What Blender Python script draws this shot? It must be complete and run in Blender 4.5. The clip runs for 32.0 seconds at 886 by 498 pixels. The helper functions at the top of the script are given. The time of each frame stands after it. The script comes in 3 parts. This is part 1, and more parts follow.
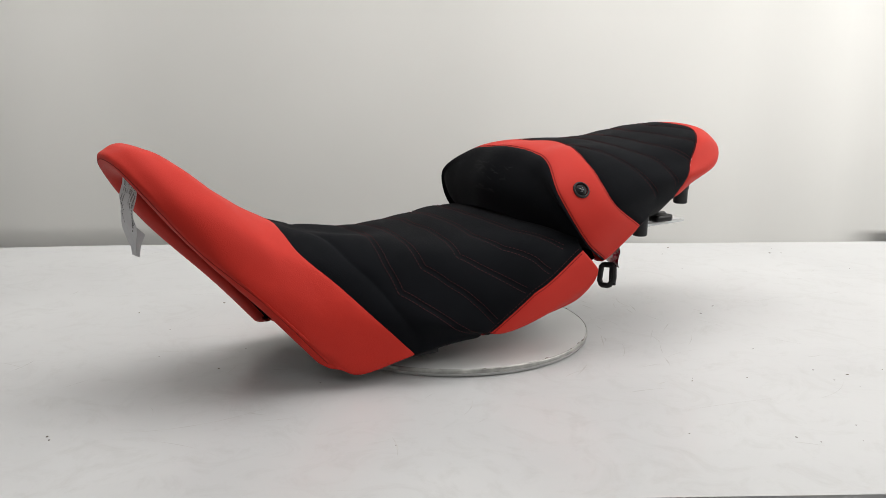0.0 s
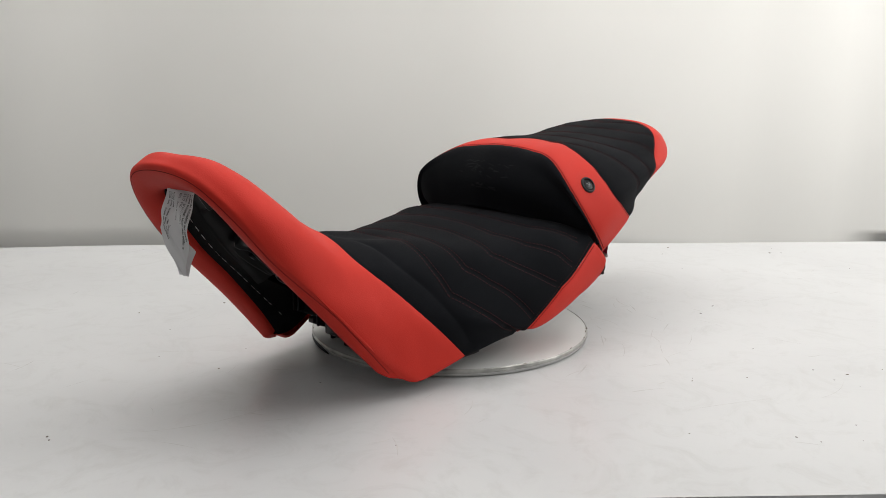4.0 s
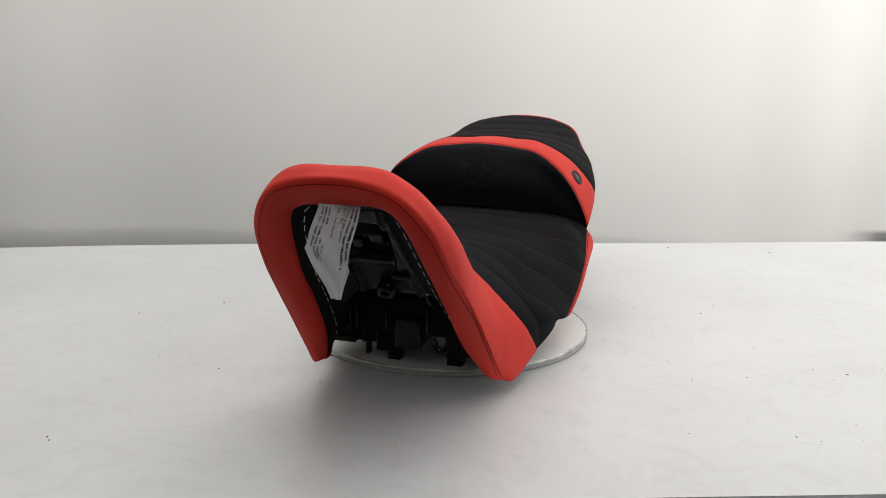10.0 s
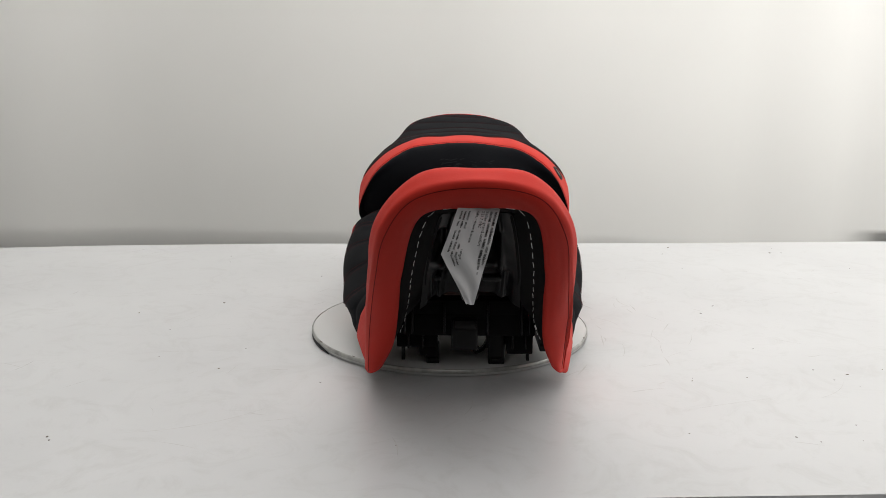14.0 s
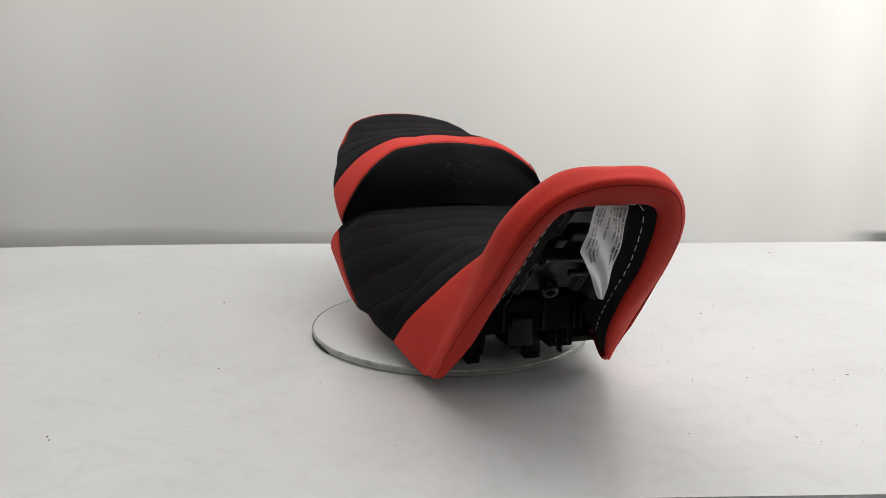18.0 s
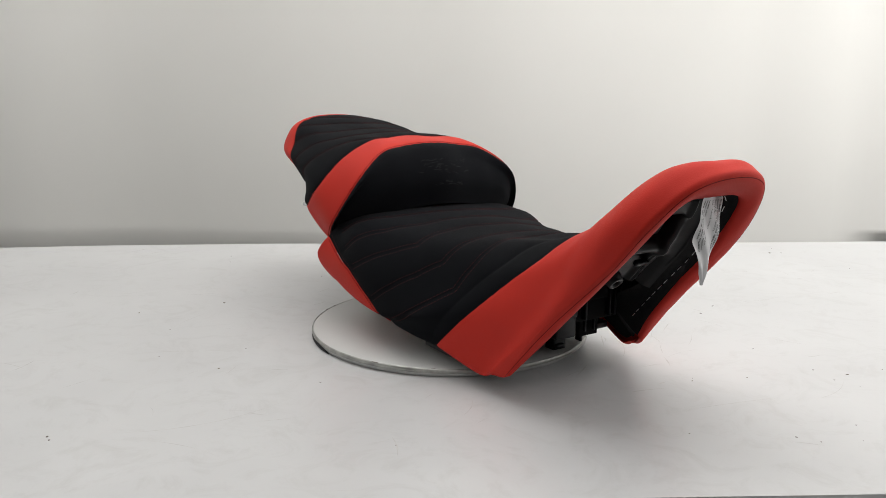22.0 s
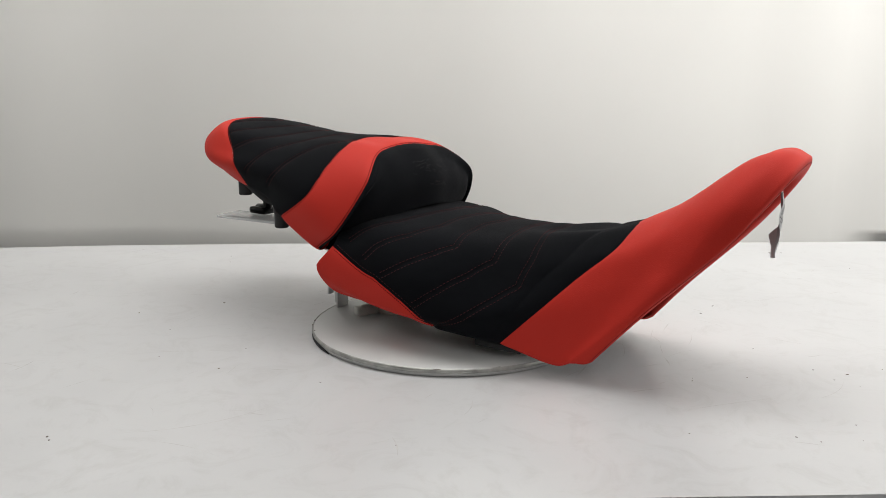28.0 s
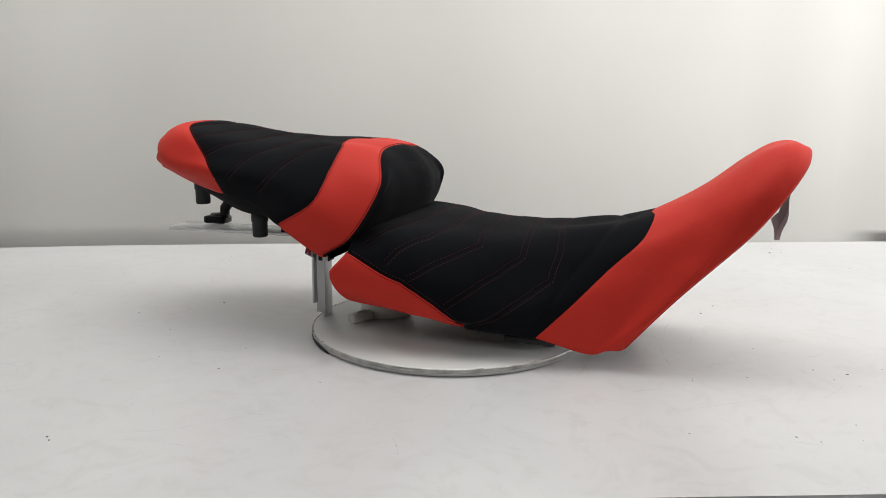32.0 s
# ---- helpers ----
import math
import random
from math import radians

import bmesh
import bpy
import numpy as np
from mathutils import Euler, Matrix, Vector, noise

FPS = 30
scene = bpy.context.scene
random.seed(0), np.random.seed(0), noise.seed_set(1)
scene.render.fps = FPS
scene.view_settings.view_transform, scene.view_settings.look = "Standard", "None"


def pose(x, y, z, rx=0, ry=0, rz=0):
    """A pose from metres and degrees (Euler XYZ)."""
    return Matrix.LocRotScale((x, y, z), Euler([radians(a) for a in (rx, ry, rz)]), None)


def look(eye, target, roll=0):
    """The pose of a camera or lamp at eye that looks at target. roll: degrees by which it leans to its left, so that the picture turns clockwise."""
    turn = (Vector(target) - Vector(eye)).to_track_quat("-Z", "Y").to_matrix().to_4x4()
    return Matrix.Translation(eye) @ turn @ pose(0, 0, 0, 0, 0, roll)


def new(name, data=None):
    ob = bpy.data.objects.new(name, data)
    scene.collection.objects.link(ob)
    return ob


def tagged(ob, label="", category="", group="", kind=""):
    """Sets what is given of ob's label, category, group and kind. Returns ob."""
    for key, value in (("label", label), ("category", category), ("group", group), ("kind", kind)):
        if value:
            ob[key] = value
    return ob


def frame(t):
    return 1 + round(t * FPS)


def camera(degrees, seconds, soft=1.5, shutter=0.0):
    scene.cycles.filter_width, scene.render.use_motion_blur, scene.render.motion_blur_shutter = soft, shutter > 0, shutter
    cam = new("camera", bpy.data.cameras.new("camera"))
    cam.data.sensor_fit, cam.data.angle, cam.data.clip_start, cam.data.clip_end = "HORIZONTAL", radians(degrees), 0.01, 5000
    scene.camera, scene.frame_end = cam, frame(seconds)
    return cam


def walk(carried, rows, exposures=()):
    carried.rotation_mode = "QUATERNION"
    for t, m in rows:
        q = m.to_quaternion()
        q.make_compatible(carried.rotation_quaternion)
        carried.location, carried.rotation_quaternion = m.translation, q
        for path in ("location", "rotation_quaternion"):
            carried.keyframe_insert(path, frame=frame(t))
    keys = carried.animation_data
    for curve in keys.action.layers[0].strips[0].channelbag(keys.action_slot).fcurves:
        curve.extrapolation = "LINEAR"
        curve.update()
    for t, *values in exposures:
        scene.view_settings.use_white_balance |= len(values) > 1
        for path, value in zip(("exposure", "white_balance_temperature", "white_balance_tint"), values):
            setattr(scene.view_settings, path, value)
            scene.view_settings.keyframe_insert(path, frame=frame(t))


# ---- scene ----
# ---- camera: stands still before the turntable ----
eye = Vector((0, -1.0709, 0.3488))
cam = camera(55.456, 32.0, 0.75)
view = look(eye, eye + Vector((-0.008799, 0.978011, -0.208369)), 0.502)
walk(cam, [(0, view), (32, view)])

# ---- light: a soft ceiling light over the table, added fill lamps, a pale unseen room ----
world = bpy.data.worlds.new("world")
world.use_nodes = True
scene.world = world
world.node_tree.nodes["Background"].inputs[0].default_value = (0.80, 0.84, 0.88, 1)
world.node_tree.nodes["Background"].inputs[1].default_value = 0.25
scene.view_settings.exposure = 0.0


def area(name, place, target, sx, sy, power, colour):
    lamp = bpy.data.lights.new(name, "AREA")
    lamp.shape, lamp.size, lamp.size_y, lamp.energy, lamp.color = "RECTANGLE", sx, sy, power, colour
    ob = new(name, lamp)
    ob.matrix_world = look(place, target)
    return ob


area("overhead_light", (0.25, 0.05, 2.35), (0.25, 0.05, 0), 2.6, 2.2, 21, (1.0, 0.985, 0.97))
# added lamp, tilted at the paper to brighten the backdrop
area("overhead_light", (0.1, 0.2, 2.3), (0.1, 1.15, 0.4), 3.4, 0.8, 27, (1.0, 0.985, 0.97))
# unseen lamp on the right, aimed to brighten the backdrop's right half
area("side_light", (1.85, 0.15, 0.85), (0.45, 1.05, 0.0), 1.5, 1.2, 18, (1.0, 0.985, 0.97))
# added fill from behind the camera for backdrop and front faces
area("front_fill", (0.0, -2.5, 1.9), (0.0, 1.15, 0.7), 2.6, 1.0, 16, (1.0, 0.985, 0.97))


# ---- materials ----
def material(name, colour, rough, spec=0.5, metal=0.0, grain=0.0, scale=400.0, spread=0.06, patch=6.0, sheen=0.0, coat=0.0, wear=0.0):
    """A principled surface: patchy tone at a large scale, grain bump at a fine one."""
    mat = bpy.data.materials.new(name)
    mat.use_nodes = True
    nt = mat.node_tree
    b = nt.nodes["Principled BSDF"]
    b.inputs["Roughness"].default_value = rough
    b.inputs["Specular IOR Level"].default_value = spec
    b.inputs["Metallic"].default_value = metal
    b.inputs["Sheen Weight"].default_value = sheen
    b.inputs["Coat Weight"].default_value = coat
    tc = nt.nodes.new("ShaderNodeTexCoord")
    n1 = nt.nodes.new("ShaderNodeTexNoise")
    n1.inputs["Scale"].default_value, n1.inputs["Detail"].default_value = patch, 6
    ramp = nt.nodes.new("ShaderNodeValToRGB")
    c = Vector(colour)
    ramp.color_ramp.elements[0].position, ramp.color_ramp.elements[1].position = 0.3, 0.7
    ramp.color_ramp.elements[0].color = (*(c * (1 - spread)), 1)
    ramp.color_ramp.elements[1].color = (*(c * (1 + spread)), 1)
    nt.links.new(tc.outputs["Object"], n1.inputs["Vector"])
    nt.links.new(n1.outputs["Fac"], ramp.inputs["Fac"])
    nt.links.new(ramp.outputs["Color"], b.inputs["Base Color"])
    if wear:
        n3 = nt.nodes.new("ShaderNodeTexNoise")
        n3.inputs["Scale"].default_value, n3.inputs["Detail"].default_value = 16, 10
        n3.inputs["Roughness"].default_value, n3.inputs["Distortion"].default_value = 0.72, 1.6
        r3 = nt.nodes.new("ShaderNodeValToRGB")
        r3.color_ramp.elements[0].position, r3.color_ramp.elements[1].position = 0.50, 0.72
        r3.color_ramp.elements[0].color = (1, 1, 1, 1)
        r3.color_ramp.elements[1].color = (1 - wear, 1 - wear * 1.05, 1 - wear * 1.15, 1)
        mix = nt.nodes.new("ShaderNodeMix")
        mix.data_type, mix.blend_type = "RGBA", "MULTIPLY"
        mix.inputs["Factor"].default_value = 1
        nt.links.new(tc.outputs["Object"], n3.inputs["Vector"])
        nt.links.new(n3.outputs["Fac"], r3.inputs["Fac"])
        nt.links.new(ramp.outputs["Color"], mix.inputs["A"])
        nt.links.new(r3.outputs["Color"], mix.inputs["B"])
        nt.links.new(mix.outputs["Result"], b.inputs["Base Color"])
    if grain:
        n2 = nt.nodes.new("ShaderNodeTexNoise")
        n2.inputs["Scale"].default_value, n2.inputs["Detail"].default_value = scale, 3
        bump = nt.nodes.new("ShaderNodeBump")
        bump.inputs["Strength"].default_value, bump.inputs["Distance"].default_value = grain, 0.001
        nt.links.new(tc.outputs["Object"], n2.inputs["Vector"])
        nt.links.new(n2.outputs["Fac"], bump.inputs["Height"])
        nt.links.new(bump.outputs["Normal"], b.inputs["Normal"])
    return mat


THREAD = material("dark_red_thread", (0.040, 0.005, 0.006), 0.7, 0.2)
SEAM = material("seam_thread", (0.14, 0.010, 0.009), 0.8, 0.1)
STEEL = material("staple_wire", (0.62, 0.62, 0.62), 0.35, 0.5, metal=0.6)
CORD = material("glossy_cord", (0.012, 0.012, 0.013), 0.12, 0.6)
RUBBER = material("black_rubber", (0.014, 0.014, 0.015), 0.6, 0.4, grain=0.2, scale=500, spread=0.15)
LINING = material("black_lining", (0.0045, 0.0045, 0.0048), 0.8, 0.14, grain=0.3, scale=700, spread=0.2)
NYLON = material("white_nylon", (0.72, 0.71, 0.66), 0.4, 0.4, spread=0.04, patch=40)
SPECK = material("dark_speck", (0.20, 0.175, 0.16), 0.8, 0.2, spread=0.3, patch=200)
SCUFF = material("grey_scuff", (0.546, 0.541, 0.533), 0.7, 0.2, spread=0.12, patch=60)
BAG = material("printed_bag", (0.55, 0.42, 0.42), 0.25, 0.5, grain=0.3, scale=120, spread=0.5, patch=60)
for k, (place, tone) in enumerate(((0.44, (0.42, 0.02, 0.05, 1)), (0.52, (0.74, 0.71, 0.71, 1)))):      # red print on white film
    e = [n for n in BAG.node_tree.nodes if n.type == "VALTORGB"][0].color_ramp.elements[k]
    e.position, e.color = place, tone
CLEAR = material("clear_acrylic", (0.90, 0.92, 0.92), 0.12, 0.5, grain=0.1, scale=120, spread=0.03)
CLEAR.node_tree.nodes["Principled BSDF"].inputs["Transmission Weight"].default_value = 0.5
CLEAR.node_tree.nodes["Principled BSDF"].inputs["IOR"].default_value = 1.15
WIRE_A = material("orange_wire", (0.45, 0.12, 0.02), 0.4, 0.4)
WIRE_B = material("brown_wire", (0.06, 0.03, 0.02), 0.4, 0.4)
ICON = material("grey_print", (0.22, 0.23, 0.24), 0.5, 0.3)
RED = material("red_vinyl", (0.55, 0.030, 0.019), 0.62, 0.18, grain=0.25, scale=900, spread=0.05)
BLACK = material("black_suede", (0.0054, 0.0060, 0.0076), 0.92, 0.06, sheen=0.02, grain=0.4, scale=1400, spread=0.18)
PLASTIC = material("black_plastic", (0.0036, 0.0036, 0.0042), 0.30, 0.22, grain=0.1, scale=300, spread=0.1)
WHITE = material("white_board", (0.565, 0.568, 0.572), 0.30, 0.5, grain=0.14, scale=45, spread=0.05, patch=4, wear=0.10)
PAPER = material("white_paper", (0.865, 0.858, 0.826), 0.9, 0.2, spread=0.015, patch=2)
DISC = material("white_laminate", (0.58, 0.583, 0.572), 0.4, 0.5, grain=0.05, scale=200, spread=0.03, patch=8)
ALU = material("aluminium", (0.62, 0.625, 0.63), 0.42, 0.5, metal=0.75, grain=0.15, scale=300, spread=0.08, patch=20)
RIM = material("worn_edge_strip", (0.40, 0.40, 0.38), 0.38, 0.5, metal=0.6, grain=0.3, scale=250, spread=0.35, patch=55)
WALL = material("room_paint", (0.78, 0.78, 0.76), 0.9, 0.2, spread=0.03)
DARK = material("dark_floor", (0.17, 0.17, 0.165), 0.7, 0.3, spread=0.1)
TAG = material("white_label", (0.64, 0.64, 0.65), 0.55, 0.3, grain=0.1, scale=150, spread=0.03, patch=30)
INK = material("black_ink", (0.02, 0.02, 0.02), 0.7, 0.2)


# ---- builders ----
def part(name, bm, mat, parent, label=""):
    """Links a bmesh as one mesh under a thing or a part."""
    me = bpy.data.meshes.new(name)
    bm.to_mesh(me)
    bm.free()
    me.materials.append(mat)
    for poly in me.polygons:
        poly.use_smooth = True
    ob = new(name, me)
    ob.parent = parent
    if label:
        tagged(ob, label)
    return ob


def thing(name, label, category, group="", kind=""):
    return tagged(new(name), label, category, group, kind)


def mesh_of(verts, faces):
    bm = bmesh.new()
    vs = [bm.verts.new(v) for v in verts]
    for f in faces:
        bm.faces.new([vs[i] for i in f])
    bmesh.ops.recalc_face_normals(bm, faces=bm.faces)
    return bm


def sheet(g):
    """A bmesh of quads over a grid of points (rows, columns, 3)."""
    n, m = g.shape[:2]
    bm = bmesh.new()
    vs = [bm.verts.new(p) for p in g.reshape(-1, 3)]
    for i in range(n - 1):
        for j in range(m - 1):
            bm.faces.new((vs[i * m + j], vs[i * m + j + 1], vs[(i + 1) * m + j + 1], vs[(i + 1) * m + j]))
    bmesh.ops.remove_doubles(bm, verts=bm.verts, dist=0.00002)
    return bm


def skin(name, g, mat, parent, label=""):
    """A fine grid as one smooth mesh."""
    n, m = g.shape[:2]
    k = np.arange((n - 1) * (m - 1))
    i, j = k // (m - 1), k % (m - 1)
    a = i * m + j
    me = bpy.data.meshes.new(name)
    me.from_pydata(g.reshape(-1, 3).tolist(), [], np.stack([a, a + 1, a + m + 1, a + m], 1).tolist())
    me.materials.append(mat)
    me.shade_smooth()
    ob = new(name, me)
    ob.parent = parent
    return tagged(ob, label)


def box(cx, cy, cz, sx, sy, sz, bevel=0.003, turn=None):
    bm = bmesh.new()
    bmesh.ops.create_cube(bm, size=1)
    for v in bm.verts:
        v.co = Vector((v.co.x * sx, v.co.y * sy, v.co.z * sz))
    if bevel:
        bmesh.ops.bevel(bm, geom=bm.edges[:], offset=min(bevel, sx * 0.45, sy * 0.45, sz * 0.45), segments=2, affect="EDGES", profile=0.7)
    bm.transform(Matrix.Translation((cx, cy, cz)) @ (turn or Matrix()))
    return bm


def lathe(profile, segments=96):
    """Turns a profile of (radius, height) round the z axis."""
    a = np.linspace(0, 2 * np.pi, segments + 1)
    g = np.array([[(r * np.cos(t), r * np.sin(t), z) for t in a] for r, z in profile])
    return sheet(g)


TOP = 0.0115      # height of the table top


# ---- lofted upholstery ----
LEAN, MID = 0.0145, 0.0172      # the seats lie slightly askew on their stand


def spline(n, u):
    """Weights of a Catmull-Rom spline through n stations at the places u, one row each."""
    u = np.asarray(u, float).ravel()
    i = np.clip(np.floor(u).astype(int), 0, n - 2)
    t = u - i
    w = 0.5 * np.stack([-t + 2 * t ** 2 - t ** 3, 2 - 5 * t ** 2 + 3 * t ** 3, t + 4 * t ** 2 - 3 * t ** 3, t ** 3 - t ** 2], 1)
    rows = np.zeros((len(u), n + 2))
    for k in range(4):
        rows[np.arange(len(u)), i + k] += w[:, k]
    out = rows[:, 1:-1].copy()
    out[:, 0] += 2 * rows[:, 0]
    out[:, 1] -= rows[:, 0]
    out[:, -1] += 2 * rows[:, -1]
    out[:, -2] -= rows[:, -1]
    return out


class Loft:
    """A cushion's skin: half sections from the ridge down to the hem, mirrored, and a spline through the stations."""

    def __init__(self, facing=1, skew=0.0):
        self.rows, self.facing, self.skew = [], facing, skew

    def station(self, *points, sway=(0.0, 0.0, 0.0)):
        """Half a section, ridge to hem. sway: how far it sits to one side, and by how much that side lies further back and higher."""
        pts = np.array(points)
        whole = np.concatenate([pts[:0:-1] * (-1, 1, 1), pts])
        self.rows.append(whole + np.stack([0 * whole[:, 0] + sway[0], whole[:, 0] * sway[1], whole[:, 0] * sway[2]], 1))

    def grid(self, u, v):
        """Points at the stations u and the places v across (-1 to 1), arrays of one shape."""
        u, v = np.broadcast_arrays(np.asarray(u, float), np.asarray(v, float))
        net = np.array(self.rows)
        n, m = net.shape[:2]
        wu = spline(n, u) if n > 1 else np.ones((u.size, 1))
        wv = spline(m, (v.ravel() + 1) / 2 * (m - 1))
        p = np.einsum("ks,kt,stc->kc", wu, wv, net, optimize=True)
        if self.skew:      # the nose swells behind its rim and dips towards the seam
            uu, across = u.ravel(), np.exp(-(v.ravel() / 0.62) ** 2)
            p[:, 2] += across * (0.0062 * np.exp(-((uu - 1.50) / 0.46) ** 2) - 0.0016 * np.exp(-((uu - 2.35) / 0.34) ** 2))
        slip = self.skew * np.maximum(p[:, 1] + 0.2, 0)
        return np.stack([MID + slip + p[:, 0] + LEAN * (p[:, 2] - 0.06), p[:, 1], p[:, 2] - LEAN * p[:, 0]], 1).reshape(u.shape + (3,))

    def at(self, u, v):
        return self.grid(np.array([u]), np.array([v]))[0]

    def normals(self, u, v):
        """Outward normals."""
        e = 0.02
        a = self.grid(u + e, v) - self.grid(u - e, v)
        b = self.grid(u, np.clip(v + e, -1, 1)) - self.grid(u, np.clip(v - e, -1, 1))
        n = np.cross(b, a) * self.facing
        return n / (np.linalg.norm(n, axis=-1, keepdims=True) + 1e-9)


rider = Loft(1, -0.012)
rider.station((0.0000, -0.4217, 0.2623), (0.0499, -0.4152, 0.2525), (0.0761, -0.3936, 0.2199), (0.0868, -0.3593, 0.1756), (0.0978, -0.2896, 0.1064), (0.1036, -0.2282, 0.0374), sway=(-0.0007, 0.045, 0.024))
rider.station((0.0000, -0.3973, 0.2698), (0.0474, -0.3900, 0.2635), (0.0845, -0.3660, 0.2198), (0.0950, -0.3230, 0.1519), (0.1006, -0.2695, 0.0902), (0.1071, -0.2149, 0.0352), sway=(-0.0008, 0.019, 0.005))
rider.station((0.0000, -0.3327, 0.2334), (0.0460, -0.3239, 0.2226), (0.0788, -0.3045, 0.1874), (0.0931, -0.2745, 0.1311), (0.1021, -0.2336, 0.0812), (0.1102, -0.1932, 0.0290), sway=(0.0029, 0.015, 0.005))
rider.station((0.0000, -0.2498, 0.1834), (0.0407, -0.2554, 0.1821), (0.0750, -0.2447, 0.1586), (0.0953, -0.2107, 0.1244), (0.1170, -0.1732, 0.0835), (0.1260, -0.1366, 0.0459), sway=(0.0009, 0.010, -0.004))
rider.station((0.0000, -0.1761, 0.1619), (0.0423, -0.1748, 0.1653), (0.0809, -0.1655, 0.1460), (0.1094, -0.1415, 0.1170), (0.1367, -0.1197, 0.0813), (0.1352, -0.0906, 0.0539), sway=(0.0008, 0.021, 0.012))
rider.station((0.0000, -0.1044, 0.1608), (0.0490, -0.0999, 0.1588), (0.0960, -0.0923, 0.1472), (0.1306, -0.0808, 0.1110), (0.1471, -0.0715, 0.0690), (0.1349, -0.0443, 0.0552), sway=(-0.0005, 0.006, 0.002))
rider.station((0.0000, -0.0306, 0.1671), (0.0571, -0.0303, 0.1625), (0.1145, -0.0283, 0.1477), (0.1488, -0.0282, 0.1079), (0.1492, -0.0264, 0.0639), (0.1317, 0.0029, 0.0625), sway=(-0.0002, -0.027, -0.020))
rider.station((0.0000, 0.0389, 0.1704), (0.0621, 0.0365, 0.1673), (0.1283, 0.0326, 0.1558), (0.1546, 0.0233, 0.1147), (0.1511, 0.0323, 0.0768), (0.1357, 0.0549, 0.0713), sway=(0.0014, -0.037, -0.002))
rider.station((0.0000, 0.1072, 0.1680), (0.0573, 0.1025, 0.1677), (0.1103, 0.0953, 0.1605), (0.1482, 0.0821, 0.1414), (0.1553, 0.1050, 0.1114), (0.1419, 0.1090, 0.0835), sway=(0.0018, -0.020, 0.031))
pillion = Loft(-1)
pillion.station((0.0000, 0.4425, 0.2371), (0.0088, 0.4402, 0.2348), (0.0222, 0.4348, 0.2315), (0.0356, 0.4275, 0.2274), (0.0473, 0.4183, 0.2226), (0.0534, 0.4066, 0.2173), sway=(-0.0019, -0.031, 0.013))
pillion.station((0.0000, 0.4231, 0.2636), (0.0295, 0.4169, 0.2562), (0.0635, 0.3981, 0.2496), (0.0863, 0.3771, 0.2348), (0.0932, 0.3589, 0.2178), (0.0790, 0.3407, 0.2008), sway=(-0.0013, -0.036, 0.012))
pillion.station((0.0000, 0.3598, 0.2763), (0.0448, 0.3640, 0.2725), (0.0848, 0.3345, 0.2602), (0.1055, 0.3039, 0.2344), (0.1172, 0.2876, 0.2158), (0.1029, 0.2817, 0.1894), sway=(0.0000, -0.033, -0.008))
pillion.station((0.0000, 0.2570, 0.2641), (0.0400, 0.2520, 0.2595), (0.0776, 0.2308, 0.2511), (0.1094, 0.2137, 0.2367), (0.1335, 0.2077, 0.2112), (0.1182, 0.2289, 0.1800), sway=(0.0008, -0.009, -0.001))
pillion.station((0.0000, 0.1493, 0.2578), (0.0319, 0.1441, 0.2563), (0.0690, 0.1289, 0.2538), (0.1139, 0.1229, 0.2316), (0.1469, 0.1322, 0.1926), (0.1391, 0.1823, 0.1616), sway=(-0.0000, -0.015, 0.011))
pillion.station((0.0000, 0.0797, 0.2532), (0.0387, 0.0825, 0.2502), (0.0812, 0.0724, 0.2417), (0.1234, 0.0579, 0.2094), (0.1463, 0.0850, 0.1529), (0.1305, 0.1302, 0.1228), sway=(-0.0001, 0.011, -0.000))
pillion.station((0.0000, 0.0507, 0.2370), (0.0384, 0.0552, 0.2337), (0.0785, 0.0544, 0.2229), (0.1192, 0.0566, 0.1982), (0.1403, 0.0881, 0.1567), (0.1217, 0.1315, 0.1307), sway=(-0.0000, 0.035, -0.019))
pillion.station((0.0000, 0.0342, 0.2089), (0.0387, 0.0403, 0.2058), (0.0784, 0.0467, 0.1963), (0.1163, 0.0594, 0.1777), (0.1356, 0.0917, 0.1499), (0.1186, 0.1321, 0.1289), sway=(0.0000, 0.018, -0.011))
pillion.station((0.0000, 0.0382, 0.1743), (0.0395, 0.0450, 0.1712), (0.0788, 0.0566, 0.1632), (0.1141, 0.0759, 0.1514), (0.1313, 0.1038, 0.1389), (0.1176, 0.1315, 0.1246), sway=(0.0000, 0.013, -0.008))
lip = Loft()
lip.station((0.0000, -0.3864, 0.2370), (0.0460, -0.3900, 0.2311), (0.0630, -0.3469, 0.1726), (0.0680, -0.3053, 0.1284), (0.0749, -0.2647, 0.0805), (0.0921, -0.2267, 0.0365), sway=(0.0003, -0.029, 0.037))


def polyline(loft, points, step=0.0015):
    """A smooth line over a loft through (station, across) points, as closely spaced places and normals."""
    pts = np.array(points)
    w = spline(len(pts), np.linspace(0, len(pts) - 1, 60 * len(pts)))
    uv = w @ pts
    p = loft.grid(uv[:, 0], uv[:, 1])
    d = np.concatenate([[0], np.cumsum(np.linalg.norm(np.diff(p, axis=0), axis=1))])
    s = np.arange(0, d[-1], step)
    u, v = np.interp(s, d, uv[:, 0]), np.interp(s, d, uv[:, 1])
    return loft.grid(u, v), loft.normals(u, v)


def carve(g, n, lines, depth, width):
    """Sinks a grid along its normals near the given lines, softly, as a sewn quilt does."""
    flat = g.reshape(-1, 3)
    sink = np.zeros(len(flat))
    for line in lines:
        near = np.full(len(flat), 1e3)
        for k in range(0, len(line), 40):
            near = np.minimum(near, np.linalg.norm(flat[:, None] - line[None, k:k + 40:2], axis=2).min(1))
        sink = np.maximum(sink, depth * np.exp(-near / width))
    return (flat - n.reshape(-1, 3) * sink[:, None]).reshape(g.shape)


